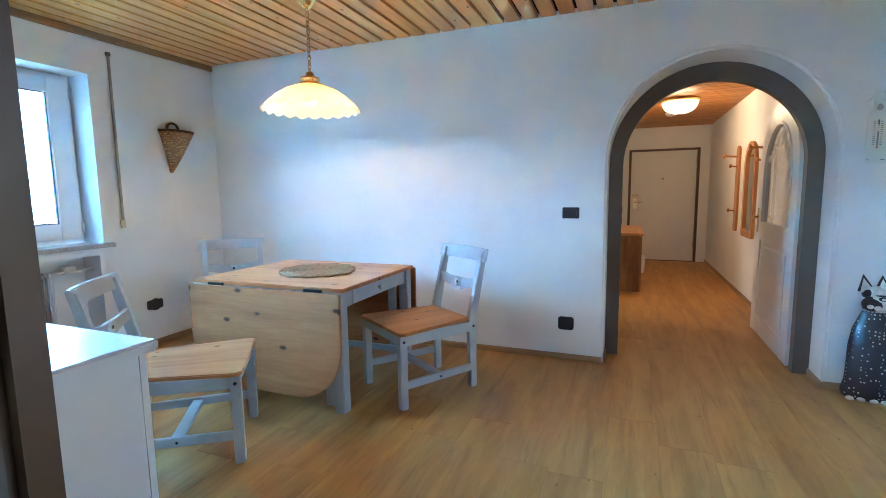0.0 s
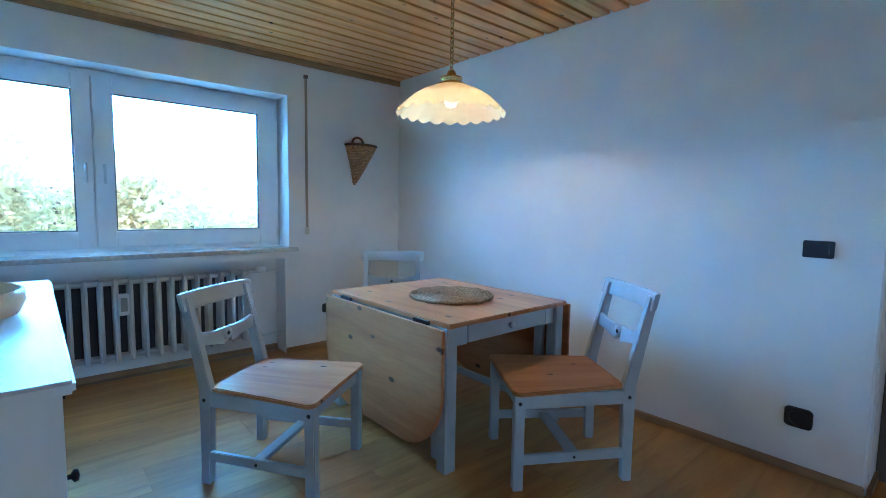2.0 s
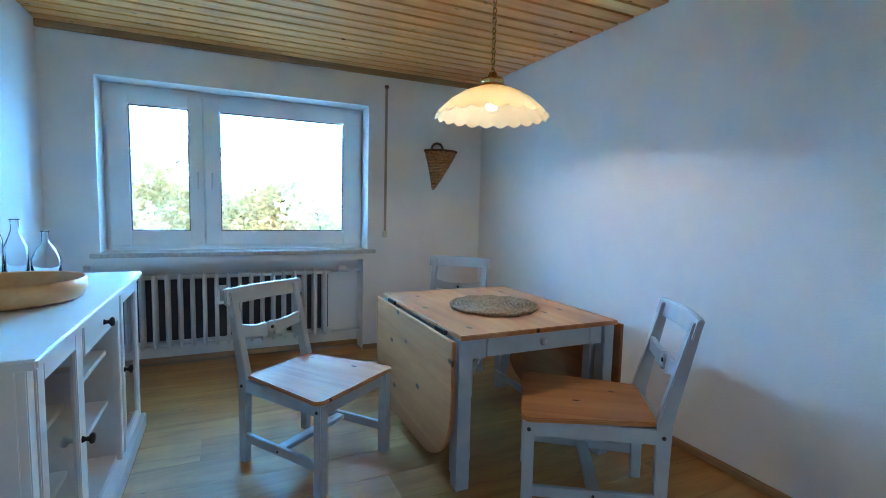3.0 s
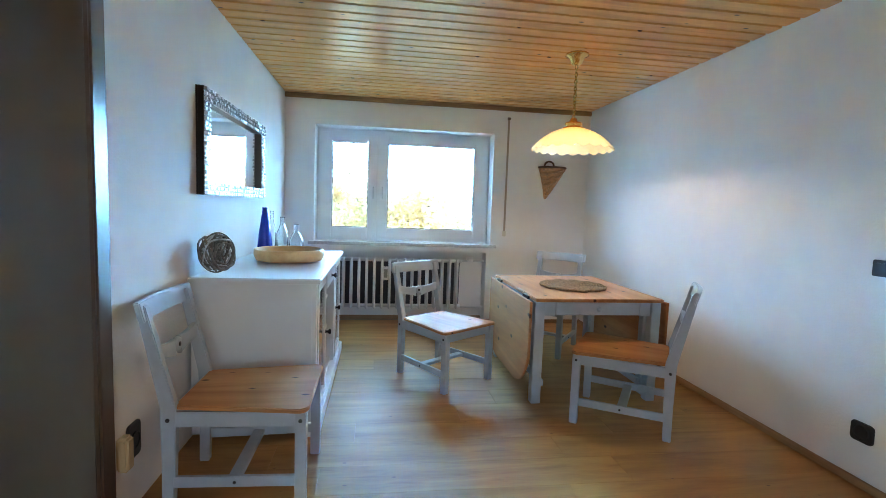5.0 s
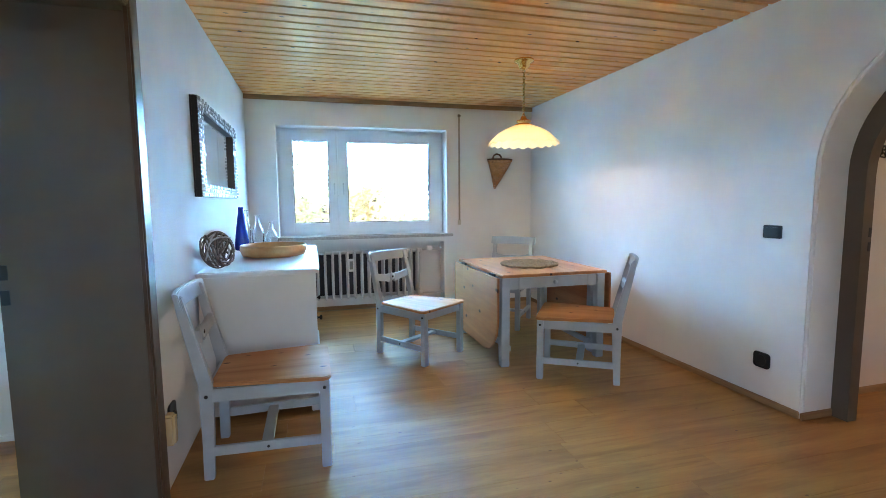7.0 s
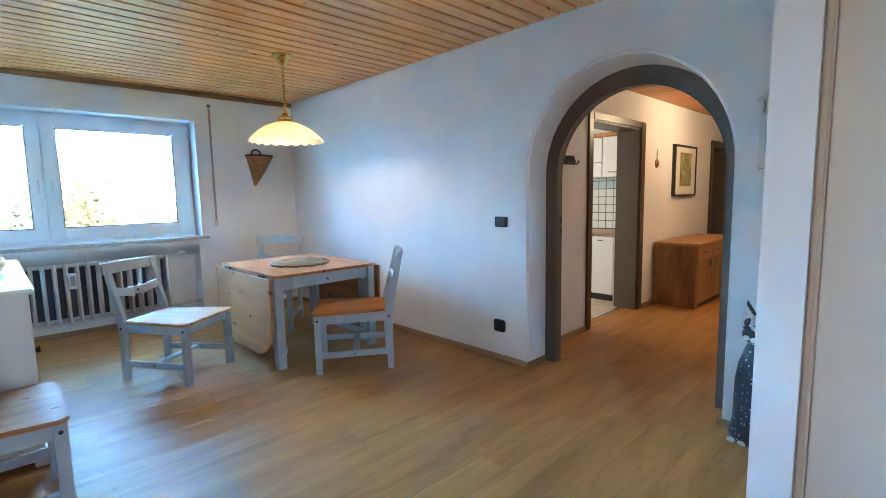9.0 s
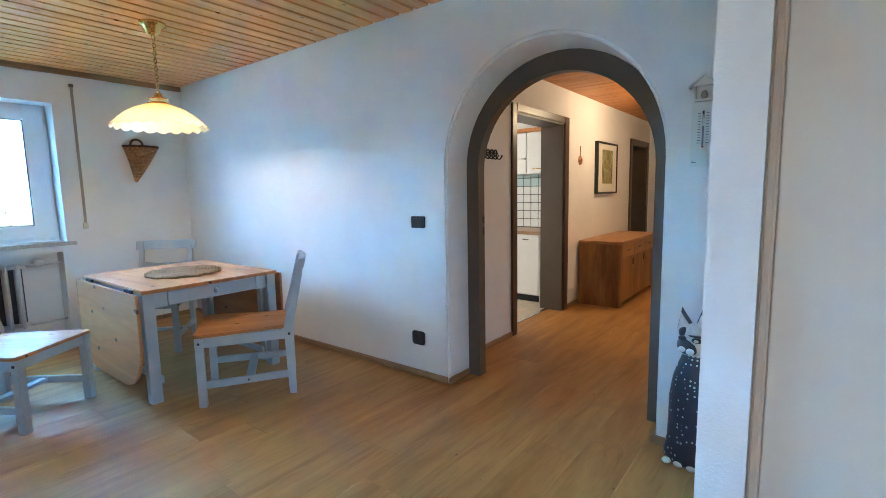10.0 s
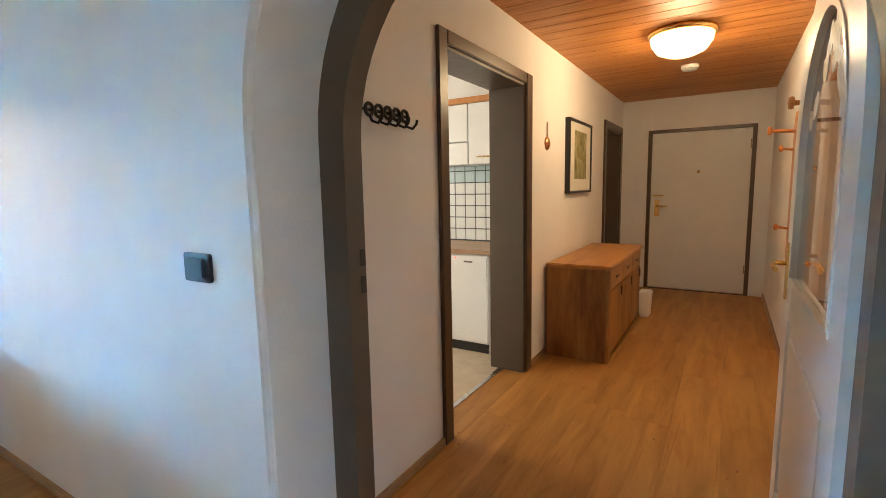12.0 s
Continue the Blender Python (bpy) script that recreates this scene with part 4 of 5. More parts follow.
# ---- wall basket ----
bask = thing("wall_basket", "brown wicker cone basket hanging on the wall", "basket", pose(WX, 3.70, 1.85))
WICKER = surface("brown_wicker", (0.60, 0.30, 0.125), 0.6, vary=0.55, scale=45, bump=0.6, bscale=90, dist=0.004)
RIM = surface("dark_wicker_rim", (0.12, 0.055, 0.025), 0.6, vary=0.3, bump=0.5)
bm = bmesh.new()
for k in range(26):
    u = k / 25
    zz = 0.02 - 0.36 * u
    w = 0.155 * (1 - u) + 0.010
    d = 0.10 * (1 - u) ** 0.8 + 0.006
    cy = -0.07 * u ** 1.3
    ring = []
    for i in range(25):
        a = math.pi * i / 24
        wob = 0.004 * math.sin(i * 2.1 + k * 3.14)
        ring.append((0.004 + (d + wob) * math.sin(a), cy + (w + wob) * math.cos(a), zz))
    tube(ring, 0.0075, 5, bm)
part("weave", bm, WICKER, bask)
part("rim", tube([(0.008 + 0.105 * math.sin(math.pi * i / 24), 0.165 * math.cos(math.pi * i / 24), 0.028) for i in range(25)] + [(0.008, -0.16, 0.028), (0.008, 0.165, 0.028)], 0.012, 8), RIM, bask, "dark rim")
part("handle", tube([(0.03, -0.045 + 0.058 * math.cos(a), 0.045 + 0.055 * math.sin(a)) for a in [math.pi * (-0.15 + 1.3 * i / 16) for i in range(17)]], 0.011, 8), RIM, bask, "dark hanging loop")


# ---- glazed arched door, open into the hall ----
gd = thing("door_glazed", "white arched door with an arched glass pane, standing open", "door", stand(1.752, 4.515, 1.0, 89.8), kind="structure")
DW, DS, DR = 1.11, 1.44, 0.555
DC = DW / 2


def arch_ring(cx, r_out, r_in, base, spring, y0, y1):
    bm = bmesh.new()
    o, i = arch_points(cx, r_out, base, spring), arch_points(cx, r_in, base, spring)
    for y in (y0, y1):
        for k in range(len(o) - 1):
            bm.faces.new([bm.verts.new((a, y, b)) for a, b in (o[k], o[k + 1], i[k + 1], i[k])])
    for arc in (o, i):
        for (a, b), (c, d) in zip(arc, arc[1:]):
            bm.faces.new([bm.verts.new(p) for p in ((a, y0, b), (a, y1, b), (c, y1, d), (c, y0, d))])
    for s in (0, -1):
        bm.faces.new([bm.verts.new(p) for p in ((o[s][0], y0, base), (i[s][0], y0, base), (i[s][0], y1, base), (o[s][0], y1, base))])
    bmesh.ops.remove_doubles(bm, verts=bm.verts, dist=1e-4)
    bmesh.ops.recalc_face_normals(bm, faces=bm.faces)
    return bm


part("leaf_frame", arch_ring(DC, DR, DR - 0.15, 0.012, DS, -0.02, 0.02), WHITE_WOOD, gd)
part("middle_rail", boxes((0.149, DW - 0.149, -0.019, 0.019, 0.86, 1.02)), WHITE_WOOD, gd)
part("bottom_rail", boxes((0.149, DW - 0.149, -0.019, 0.019, 0.012, 0.17)), WHITE_WOOD, gd)
part("lower_panel", boxes((0.145, DW - 0.145, -0.008, 0.008, 0.165, 0.865)), WHITE_WOOD, gd)
for y0, y1 in ((0.009, 0.016), (-0.016, -0.009)):
    part("panel_field", soften(boxes((0.20, DW - 0.20, y0, y1, 0.22, 0.81)), 0.003), WHITE_WOOD, gd)
part("glazing_bead", arch_ring(DC, DR - 0.148, DR - 0.168, 1.02, DS, -0.024, 0.024), WHITE_WOOD, gd)
ap = arch_points(DC, DR - 0.150, 1.022, DS)
pane = part("pane", prism(ap, -0.003, 0.003, "y"), GLASS, gd)
pane.visible_shadow = False
FROST = surface("etched_glass", (0.80, 0.80, 0.76), 0.5, vary=0.2, scale=40, bump=0.4)
rnd = random.Random(11)
for k in range(22):
    a = rnd.uniform(0.1, 0.9) * math.pi
    r = rnd.uniform(0.25, 0.36)
    cx, cz = DC - r * math.cos(a), DS + r * math.sin(a)
    t = rnd.uniform(0, 6.28)
    w, h = rnd.uniform(0.02, 0.035), rnd.uniform(0.035, 0.06)
    pts = [(cx + w * math.cos(q) * math.cos(t) - h * math.sin(q) * math.sin(t), cz + w * math.cos(q) * math.sin(t) + h * math.sin(q) * math.cos(t)) for q in [2 * math.pi * i / 10 for i in range(10)]]
    part("etched_leaf", prism(pts, 0.0032, 0.0045, "y"), FROST, pane, "frosted leaf ornament on the glass")
hd = part("handle_plate", soften(boxes((DW - 0.085, DW - 0.045, 0.02, 0.027, 0.92, 1.14)), 0.003), BRASS, gd, "old brass handle plate")
part("lever", tube([(DW - 0.065, 0.027, 1.06), (DW - 0.065, 0.065, 1.06), (DW - 0.075, 0.072, 1.06), (DW - 0.17, 0.072, 1.055), (DW - 0.185, 0.066, 1.05)], 0.009), BRASS, hd, "brass lever handle")
for z in (0.25, 1.25):
    part("hinge", turned([(0.0, 0), (0.011, 0), (0.011, 0.1), (0.0, 0.1)], 10, "z", (0.0, -0.030, z)), WHITE_WOOD, gd)

# ---- cream panel beside the stub wall ----
cp = thing("door_cream", "plain cream door panel with a beige rounded edge", "door", kind="structure")
CREAM = surface("cream_laminate", (0.66, 0.60, 0.51), 0.42, vary=0.03, scale=2, bump=0.05)
BEIGE = surface("beige_edge", (0.50, 0.40, 0.30), 0.4, vary=0.06)
part("panel", soften(boxes((2.348, 3.55, 3.395, 3.43, FZ + 0.012, TOP - 0.004)), 0.003), CREAM, cp)
part("edge_strip", soften(boxes((2.312, 2.347, 3.372, 3.44, FZ, TOP - 0.004)), 0.009, 3), BEIGE, cp, "beige rounded edge strip")
part("floor_guide", soften(boxes((2.305, 2.355, 3.355, 3.371, FZ, FZ + 0.03)), 0.004), BLACK, cp, "small black floor guide")


# ---- wooden cat ----
def wooden_cat(m):
    bm = bmesh.new()
    rings = []
    prof = [(0.078, 0.0), (0.100, 0.015), (0.104, 0.05), (0.096, 0.12), (0.098, 0.22), (0.098, 0.33), (0.085, 0.43), (0.062, 0.50), (0.046, 0.545), (0.046, 0.565)]
    for r, h in prof:
        ring = []
        for k in range(28):
            a = 2 * math.pi * k / 28
            chest = 1 + 0.10 * math.cos(2 * a)
            lean = 0.016 * math.sin(h * 5)
            ring.append(bm.verts.new((1.12 * r * chest * math.cos(a) + lean, 0.72 * r * math.sin(a), h)))
        rings.append(ring)
    for p, q in zip(rings, rings[1:]):
        for k in range(28):
            bm.faces.new((p[k], p[(k + 1) % 28], q[(k + 1) % 28], q[k])).smooth = True
    bm.faces.new(rings[0][::-1])
    bm.faces.new(rings[-1])

    def blob(c, rx, ry, rz, mat, segs=18):
        made = bmesh.ops.create_uvsphere(bm, u_segments=segs, v_segments=12, radius=1.0)["verts"]
        for v in made:
            v.co = Vector((c[0] + rx * v.co.x, c[1] + ry * v.co.y, c[2] + rz * v.co.z))
        for f in {f for v in made for f in v.link_faces}:
            f.material_index, f.smooth = mat, True

    blob((0.010, -0.012, 0.620), 0.072, 0.058, 0.080, 1)
    blob((-0.012, -0.040, 0.596), 0.054, 0.038, 0.046, 2)
    blob((-0.036, -0.022, 0.652), 0.028, 0.036, 0.030, 2)
    blob((0.030, -0.062, 0.650), 0.040, 0.016, 0.005, 2, 12)
    blob((-0.030, -0.080, 0.585), 0.017, 0.008, 0.013, 1, 10)
    blob((0.006, -0.078, 0.578), 0.019, 0.010, 0.015, 1, 10)
    blob((-0.035, -0.060, 0.632), 0.020, 0.012, 0.012, 2, 10)
    blob((0.030, -0.066, 0.632), 0.024, 0.012, 0.013, 2, 10)
    blob((0.030, -0.077, 0.632), 0.011, 0.005, 0.007, 1, 8)
    for cx, tilt in ((-0.034, -0.26), (0.040, -0.10)):
        for scale, mat, dy in ((1.0, 2, 0.0), (0.80, 1, -0.024)):
            tip = bm.verts.new((cx + tilt * 0.10, dy * 0.6 - 0.005, 0.655 + 0.112 * scale))
            base = [bm.verts.new((cx + 0.046 * scale * math.cos(a), dy + 0.018 * math.sin(a), 0.660)) for a in [2 * math.pi * i / 10 for i in range(10)]]
            for i in range(10):
                bm.faces.new((base[i], base[(i + 1) % 10], tip)).material_index = mat
            bm.faces.new(base[::-1]).material_index = mat
    for cx in (-0.085, -0.03, 0.03, 0.085):
        blob((cx, -0.066, 0.014), 0.022, 0.020, 0.014, 1, 10)
    for k in range(9):
        a = math.pi * (1.05 + 0.9 * k / 8)
        blob((0.01 + 0.056 * math.cos(a), 0.042 * math.sin(a), 0.552), 0.008, 0.008, 0.008, 1, 8)
    # curled tail tip
    tube([(0.10, -0.02, 0.02), (0.108, -0.045, 0.05), (0.106, -0.06, 0.10), (0.098, -0.070, 0.125), (0.080, -0.072, 0.105), (0.086, -0.072, 0.085)], 0.016, 8, bm)
    ob = new("wooden_cat", bpy.data.meshes.new("wooden_cat"))
    bmesh.ops.recalc_face_normals(bm, faces=bm.faces)
    bm.to_mesh(ob.data)
    bm.free()
    mt, nt, b = base_nodes("black_paint_with_white_dots")
    v = coords(nt)
    vo = nt.nodes.new("ShaderNodeTexVoronoi")
    vo.inputs["Scale"].default_value, vo.inputs["Randomness"].default_value = 44.0, 0.5
    nt.links.new(v, vo.inputs["Vector"])
    nt.links.new(ramp(nt, vo.outputs["Distance"], [(0.0, (0.05, 0.04, 0.04)), (0.07, (0.05, 0.04, 0.04)), (0.11, (0.55, 0.52, 0.48)), (0.19, (0.55, 0.52, 0.48)), (0.24, (0.014, 0.012, 0.016))]), b.inputs["Base Color"])
    b.inputs["Roughness"].default_value = 0.35
    for mm in (mt, surface("white_cat_paint", (0.72, 0.70, 0.66), 0.45, vary=0.2, scale=30), surface("black_cat_paint", (0.018, 0.017, 0.02), 0.35)):
        ob.data.materials.append(mm)
    ob.matrix_basis = m
    return tagged(ob, "black wooden cat figure with white dots and a white face", "figurine")


wooden_cat(stand(2.032, 4.05, 1.03, -8))

# ---- thermometer and intercom ----
th = thing("wall_thermometer", "white wooden house-shaped wall thermometer", "thermometer", pose(2.012, NY, 0))
CREAMW = surface("offwhite_board", (0.74, 0.75, 0.71), 0.5, vary=0.04, bump=0.1)
part("board", soften(boxes((-0.052, 0.052, -0.016, -0.001, 1.43, 1.735)), 0.003), CREAMW, th)
part("house", soften(boxes((-0.040, 0.044, -0.040, -0.001, 1.735, 1.743), (-0.040, -0.034, -0.040, -0.001, 1.743, 1.805), (0.038, 0.044, -0.040, -0.001, 1.743, 1.805), (-0.034, 0.038, -0.010, -0.001, 1.743, 1.805)), 0.001), CREAMW, th)
for s in (-1, 1):
    part("roof", soften(bar(bmesh.new(), (0.002, -0.026, 1.858), (0.002 + s * 0.068, -0.026, 1.800), 0.055, 0.010, (0, 0, 1)), 0.002), CREAMW, th, "small pitched roof")
part("gable", prism([(-0.05, 1.805), (0.054, 1.805), (0.002, 1.850)], -0.038, -0.002, "y"), CREAMW, th)
part("bird", turned([(0.0, 1.744), (0.012, 1.748), (0.016, 1.762), (0.010, 1.778), (0.0, 1.786)], 12, "z", (0.0, -0.022, 0)), surface("grey_ornament", (0.45, 0.42, 0.38), 0.5), th, "tiny grey figure under the roof")
part("tube", tube([(0.0, -0.020, 1.530), (0.0, -0.020, 1.690)], 0.0035), glass("thermometer_glass"), th, "thin glass tube")
part("column", tube([(0.0, -0.0205, 1.530), (0.0, -0.0205, 1.62)], 0.0042, 6), surface("grey_liquid", (0.30, 0.30, 0.34), 0.4, bump=0), th)
part("bulb", turned([(0.0, -0.006), (0.006, 0.0), (0.0, 0.006)], 10, "z", (0, -0.020, 1.524)), surface("red_liquid", (0.55, 0.02, 0.02), 0.3, bump=0), th, "red bulb")
INK = surface("grey_ink", (0.16, 0.17, 0.18), 0.6, bump=0)
for k in range(12):
    z = 1.542 + k * 0.0125
    for s in (-1, 1):
        part("scale_mark", boxes((s * 0.018 - 0.006, s * 0.018 + 0.006, -0.0172, -0.016, z - 0.0015, z + 0.0015)), INK, th)
for s in (-1, 1):
    part("corner_ornament", boxes((s * 0.034 - 0.010, s * 0.034 + 0.010, -0.0172, -0.016, 1.450, 1.453), (s * 0.034 - 0.008, s * 0.034 - 0.006, -0.0172, -0.016, 1.4532, 1.462)), INK, th)

ic = thing("intercom", "white intercom with a handset and coiled cord on the partition end", "intercom", pose(2.16, 3.73, -0.03, 0, 0, -90))
part("base", soften(boxes((-0.050, 0.050, -0.034, -0.001, 1.305, 1.555)), 0.006), UPVC, ic)
part("handset", tube([(-0.028, -0.050, 1.545), (-0.026, -0.058, 1.52), (-0.024, -0.048, 1.49), (-0.024, -0.048, 1.38), (-0.026, -0.058, 1.345), (-0.028, -0.050, 1.322)], 0.016, 10), UPVC, ic)
pts = []
for k in range(361):
    u = k / 360
    a = u * 2 * math.pi * 45
    ang = -math.pi * 0.5 + (u - 0.5) * math.pi * 1.75
    cx, cz = -0.030 + 0.022 * math.cos(ang), 1.165 + 0.035 * math.sin(ang)
    if u < 0.28:
        cx, cz = -0.036, 1.31 - (0.28 - 0.28 + u) / 0.28 * 0.12
    elif u > 0.72:
        cx, cz = -0.020, 1.19 + (u - 0.72) / 0.28 * 0.12
    else:
        q = (u - 0.28) / 0.44
        ang = math.pi + math.pi * q
        cx, cz = -0.028 + 0.024 * math.cos(ang), 1.165 + 0.04 * math.sin(ang)
    pts.append((cx + 0.006 * math.cos(a), -0.024 + 0.006 * math.sin(a), cz + 0.003 * math.cos(a)))
part("coiled_cord", tube(pts, 0.0022, 5), UPVC, ic)

# ---- hall ----
ent = thing("door_entrance", "closed white entrance door in a dark brown frame", "door", kind="structure")
EY = HN + 0.03
part("leaf", soften(boxes((0.645, 1.735, EY, EY + 0.045, FZ + 0.012, 1.99)), 0.003), surface("cream_white_door", (0.74, 0.72, 0.68), 0.42, vary=0.03, bump=0.06), ent)
part("frame_side", soften(boxes((0.60, 0.644, HN - 0.018, HN + 0.12, FZ, 2.03)), 0.005), DARK_TRIM, ent)
part("frame_side", soften(boxes((1.736, 1.78, HN - 0.018, HN + 0.12, FZ, 2.03)), 0.005), DARK_TRIM, ent)
part("frame_head", soften(boxes((0.60, 1.78, HN - 0.018, HN + 0.12, 1.992, 2.03)), 0.005), DARK_TRIM, ent)
part("threshold", soften(boxes((0.645, 1.735, HN - 0.01, HN + 0.12, FZ, FZ + 0.011)), 0.002), DARK_TRIM, ent)
hp = part("handle_plate", soften(boxes((0.695, 0.755, EY - 0.010, EY, 0.93, 1.14)), 0.004), BRASS, ent, "brass security plate")
part("lever", tube([(0.725, EY - 0.01, 1.06), (0.725, EY - 0.05, 1.06), (0.735, EY - 0.056, 1.06), (0.85, EY - 0.056, 1.06)], 0.010), BRASS, hp, "brass lever handle")
part("lock_bar", soften(boxes((0.665, 0.80, EY - 0.014, EY, 1.185, 1.205)), 0.004), BRASS, ent, "brass chain lock")
part("spyhole", turned([(0.0, -0.006), (0.016, -0.006), (0.018, 0.0), (0.0, 0.0)], 16, "y", (1.19, EY, 1.49)), BRASS, ent, "brass spyhole")
for z in (0.25, 1.75):
    part("hinge", turned([(0.0, 0), (0.010, 0), (0.010, 0.1), (0.0, 0.1)], 10, "z", (1.728, HN - 0.022, z)), CHROME, ent, "steel hinge")
structure("backdrop_stairwell", boxes((0.55, 1.85, HN + 0.31, HN + 0.33, FZ, 2.1)), PLASTER_IN, "plain wall behind the entrance door", "wall")

OAK_X = wood("orange_oak_front", (0.42, 0.20, 0.06), (0.17, 0.062, 0.016), "z", 0.38, 0, 3.6, spec=0.4)
OAK_T = wood("orange_oak_top", (0.52, 0.26, 0.085), (0.36, 0.15, 0.04), "y", 0.34, 0, 5, spec=0.4)
ch = thing("low_chest", "low orange-brown oak chest with doors along the hall wall", "chest", stand(0, 0, (0.735 - FZ) / 0.735))
CX0, CX1, CY0, CY1, CZ = 0.30, 0.79, 6.99, 8.46, 0.735
part("top", soften(boxes((CX0, CX1 + 0.02, CY0 - 0.02, CY1 + 0.02, CZ - 0.03, CZ)), 0.008, 3), OAK_T, ch)
part("side_panel", soften(boxes((CX0, CX1 - 0.02, CY0, CY0 + 0.025, 0, CZ - 0.031)), 0.003), OAK_X, ch, "end panel with bold flame grain")
part("side_panel", soften(boxes((CX0, CX1 - 0.02, CY1 - 0.025, CY1, 0, CZ - 0.031)), 0.003), OAK_X, ch)
part("body", boxes((CX0, CX1 - 0.022, CY0 + 0.026, CY1 - 0.026, 0.06, CZ - 0.031)), OAK_X, ch)
part("corner_post", soften(boxes((CX1 - 0.02, CX1 + 0.004, CY0, CY0 + 0.06, 0, CZ - 0.031)), 0.008, 3), OAK_X, ch)
for k in range(3):
    a = CY0 + 0.065 + k * (CY1 - CY0 - 0.07) / 3
    bb = a + (CY1 - CY0 - 0.07) / 3 - 0.006
    d = part("drawer", soften(boxes((CX1 - 0.02, CX1, a, bb, CZ - 0.19, CZ - 0.037)), 0.004), OAK_T, ch)
    part("pull", soften(boxes((CX1, CX1 + 0.012, (a + bb) / 2 - 0.05, (a + bb) / 2 + 0.05, CZ - 0.120, CZ - 0.105)), 0.003), DARK_TRIM, d, "dark pull")
    d = part("door", soften(boxes((CX1 - 0.02, CX1, a, bb, 0.05, CZ - 0.197)), 0.004), OAK_X, ch)
    part("pull", soften(boxes((CX1, CX1 + 0.012, bb - 0.06, bb - 0.045, CZ - 0.30, CZ - 0.22)), 0.003), DARK_TRIM, d, "dark pull")
bag = thing("paper_bin", "small white bin beside the chest's far end", "bin", stand(0.83, 8.60))
bm = boxes((-0.06, 0.06, -0.09, 0.09, 0, 0.27))
for v in bm.verts:
    if v.co.z < 0.1:
        v.co.x *= 0.8
        v.co.y *= 0.8
part("bin_body", soften(bm, 0.012, 3), UPVC, bag)

pic = thing("framed_picture", "framed green watercolour in a black frame with a white mount", "picture", pose(HW, 7.90, 1.605))
part("frame", soften(boxes((0.0, 0.045, -0.385, -0.362, -0.33, 0.33), (0.0, 0.045, 0.362, 0.385, -0.33, 0.33), (0.0, 0.045, -0.362, 0.362, -0.33, -0.307), (0.0, 0.045, -0.362, 0.362, 0.307, 0.33)), 0.002), BLACK, pic)
part("mount", boxes((0.005, 0.032, -0.362, 0.362, -0.307, 0.307)), surface("white_card", (0.75, 0.72, 0.64), 0.7, vary=0.03), pic, "white card mount")
m, nt, b = base_nodes("green_watercolour")
v = coords(nt, (1, 1.2, 1))
n1 = noise_tex(nt, v, 6.0, 6, 0.6, 1.5)
nt.links.new(ramp(nt, n1, [(0.3, (0.05, 0.055, 0.02)), (0.45, (0.22, 0.20, 0.07)), (0.55, (0.32, 0.29, 0.14)), (0.7, (0.46, 0.43, 0.28))]), b.inputs["Base Color"])
b.inputs["Roughness"].default_value = 0.6
part("painting", boxes((0.033, 0.035, -0.20, 0.20, -0.20, 0.235)), m, pic, "green and ochre watercolour")

orn = thing("copper_mould", "small copper mould hanging on a strap", "ornament", pose(HW, 7.03, 1.71))
part("disc", turned([(0.0, 0.022), (0.03, 0.020), (0.05, 0.008), (0.054, 0.0), (0.0, 0.001)], 20, "x", (0, 0, -0.035)), surface("copper", (0.55, 0.25, 0.12), 0.35, metal=0.9), orn)
part("strap", soften(boxes((0.001, 0.006, -0.008, 0.008, 0.01, 0.13)), 0.002), surface("brown_leather", (0.22, 0.10, 0.05), 0.6), orn, "brown strap")

hk = thing("hook_rail", "black wrought-iron ring hook rail on the hall wall", "hook rail", pose(HW, 5.0, 1.655))
for k in range(5):
    yc = -0.14 + k * 0.060
    part("ring", tube([(0.012, yc + 0.024 * math.cos(a), 0.024 * math.sin(a)) for a in [2 * math.pi * i / 18 for i in range(19)]], 0.007, 6), BLACK_IRON, hk)
    part("hook", tube([(0.014, yc, -0.02), (0.02, yc + 0.005, -0.045), (0.045, yc + 0.012, -0.055), (0.062, yc + 0.018, -0.035), (0.064, yc + 0.02, -0.018)], 0.006, 6), BLACK_IRON, hk)
part("rail_bar", soften(boxes((0.0, 0.008, -0.18, 0.15, -0.006, 0.006)), 0.002), BLACK_IRON, hk)

RED_PINE = wood("orange_pine_rack", (0.58, 0.26, 0.08), (0.42, 0.16, 0.045), "z", 0.35, 0.03, 5)


def rack_outline(w, z0, z1, steps=10):
    r = w
    return [(-w, z0 + 0.03), (-w + 0.03, z0), (w - 0.03, z0), (w, z0 + 0.03)] + [(r * math.cos(math.pi * k / steps), z1 - r + r * math.sin(math.pi * k / steps)) for k in range(steps + 1)]


def coat_rack(y, z0, z1):
    t = thing("coat_rack", "upright orange pine coat rack board with round pegs", "coat rack", pose(HE, y, 0), "coat racks beside the hall mirror")
    part("board", soften(prism(rack_outline(0.085, z0, z1), -0.028, -0.002, "x"), 0.004), RED_PINE, t)
    for z, ln, r in ((z1 - 0.14, 0.15, 0.013), (z1 - 0.27, 0.075, 0.010), (z0 + 0.26, 0.075, 0.010)):
        p = part("peg", tube([(-0.028, 0, z), (-0.028 - ln, 0, z + 0.01)], r, 10), RED_PINE, t)
        part("peg_knob", turned([(0.0, -0.016), (r * 2.1, -0.012), (r * 2.4, 0.0), (r * 2.1, 0.010), (0.0, 0.012)], 14, "x", (-0.028 - ln, 0, z + 0.01)), RED_PINE, p)
    return t


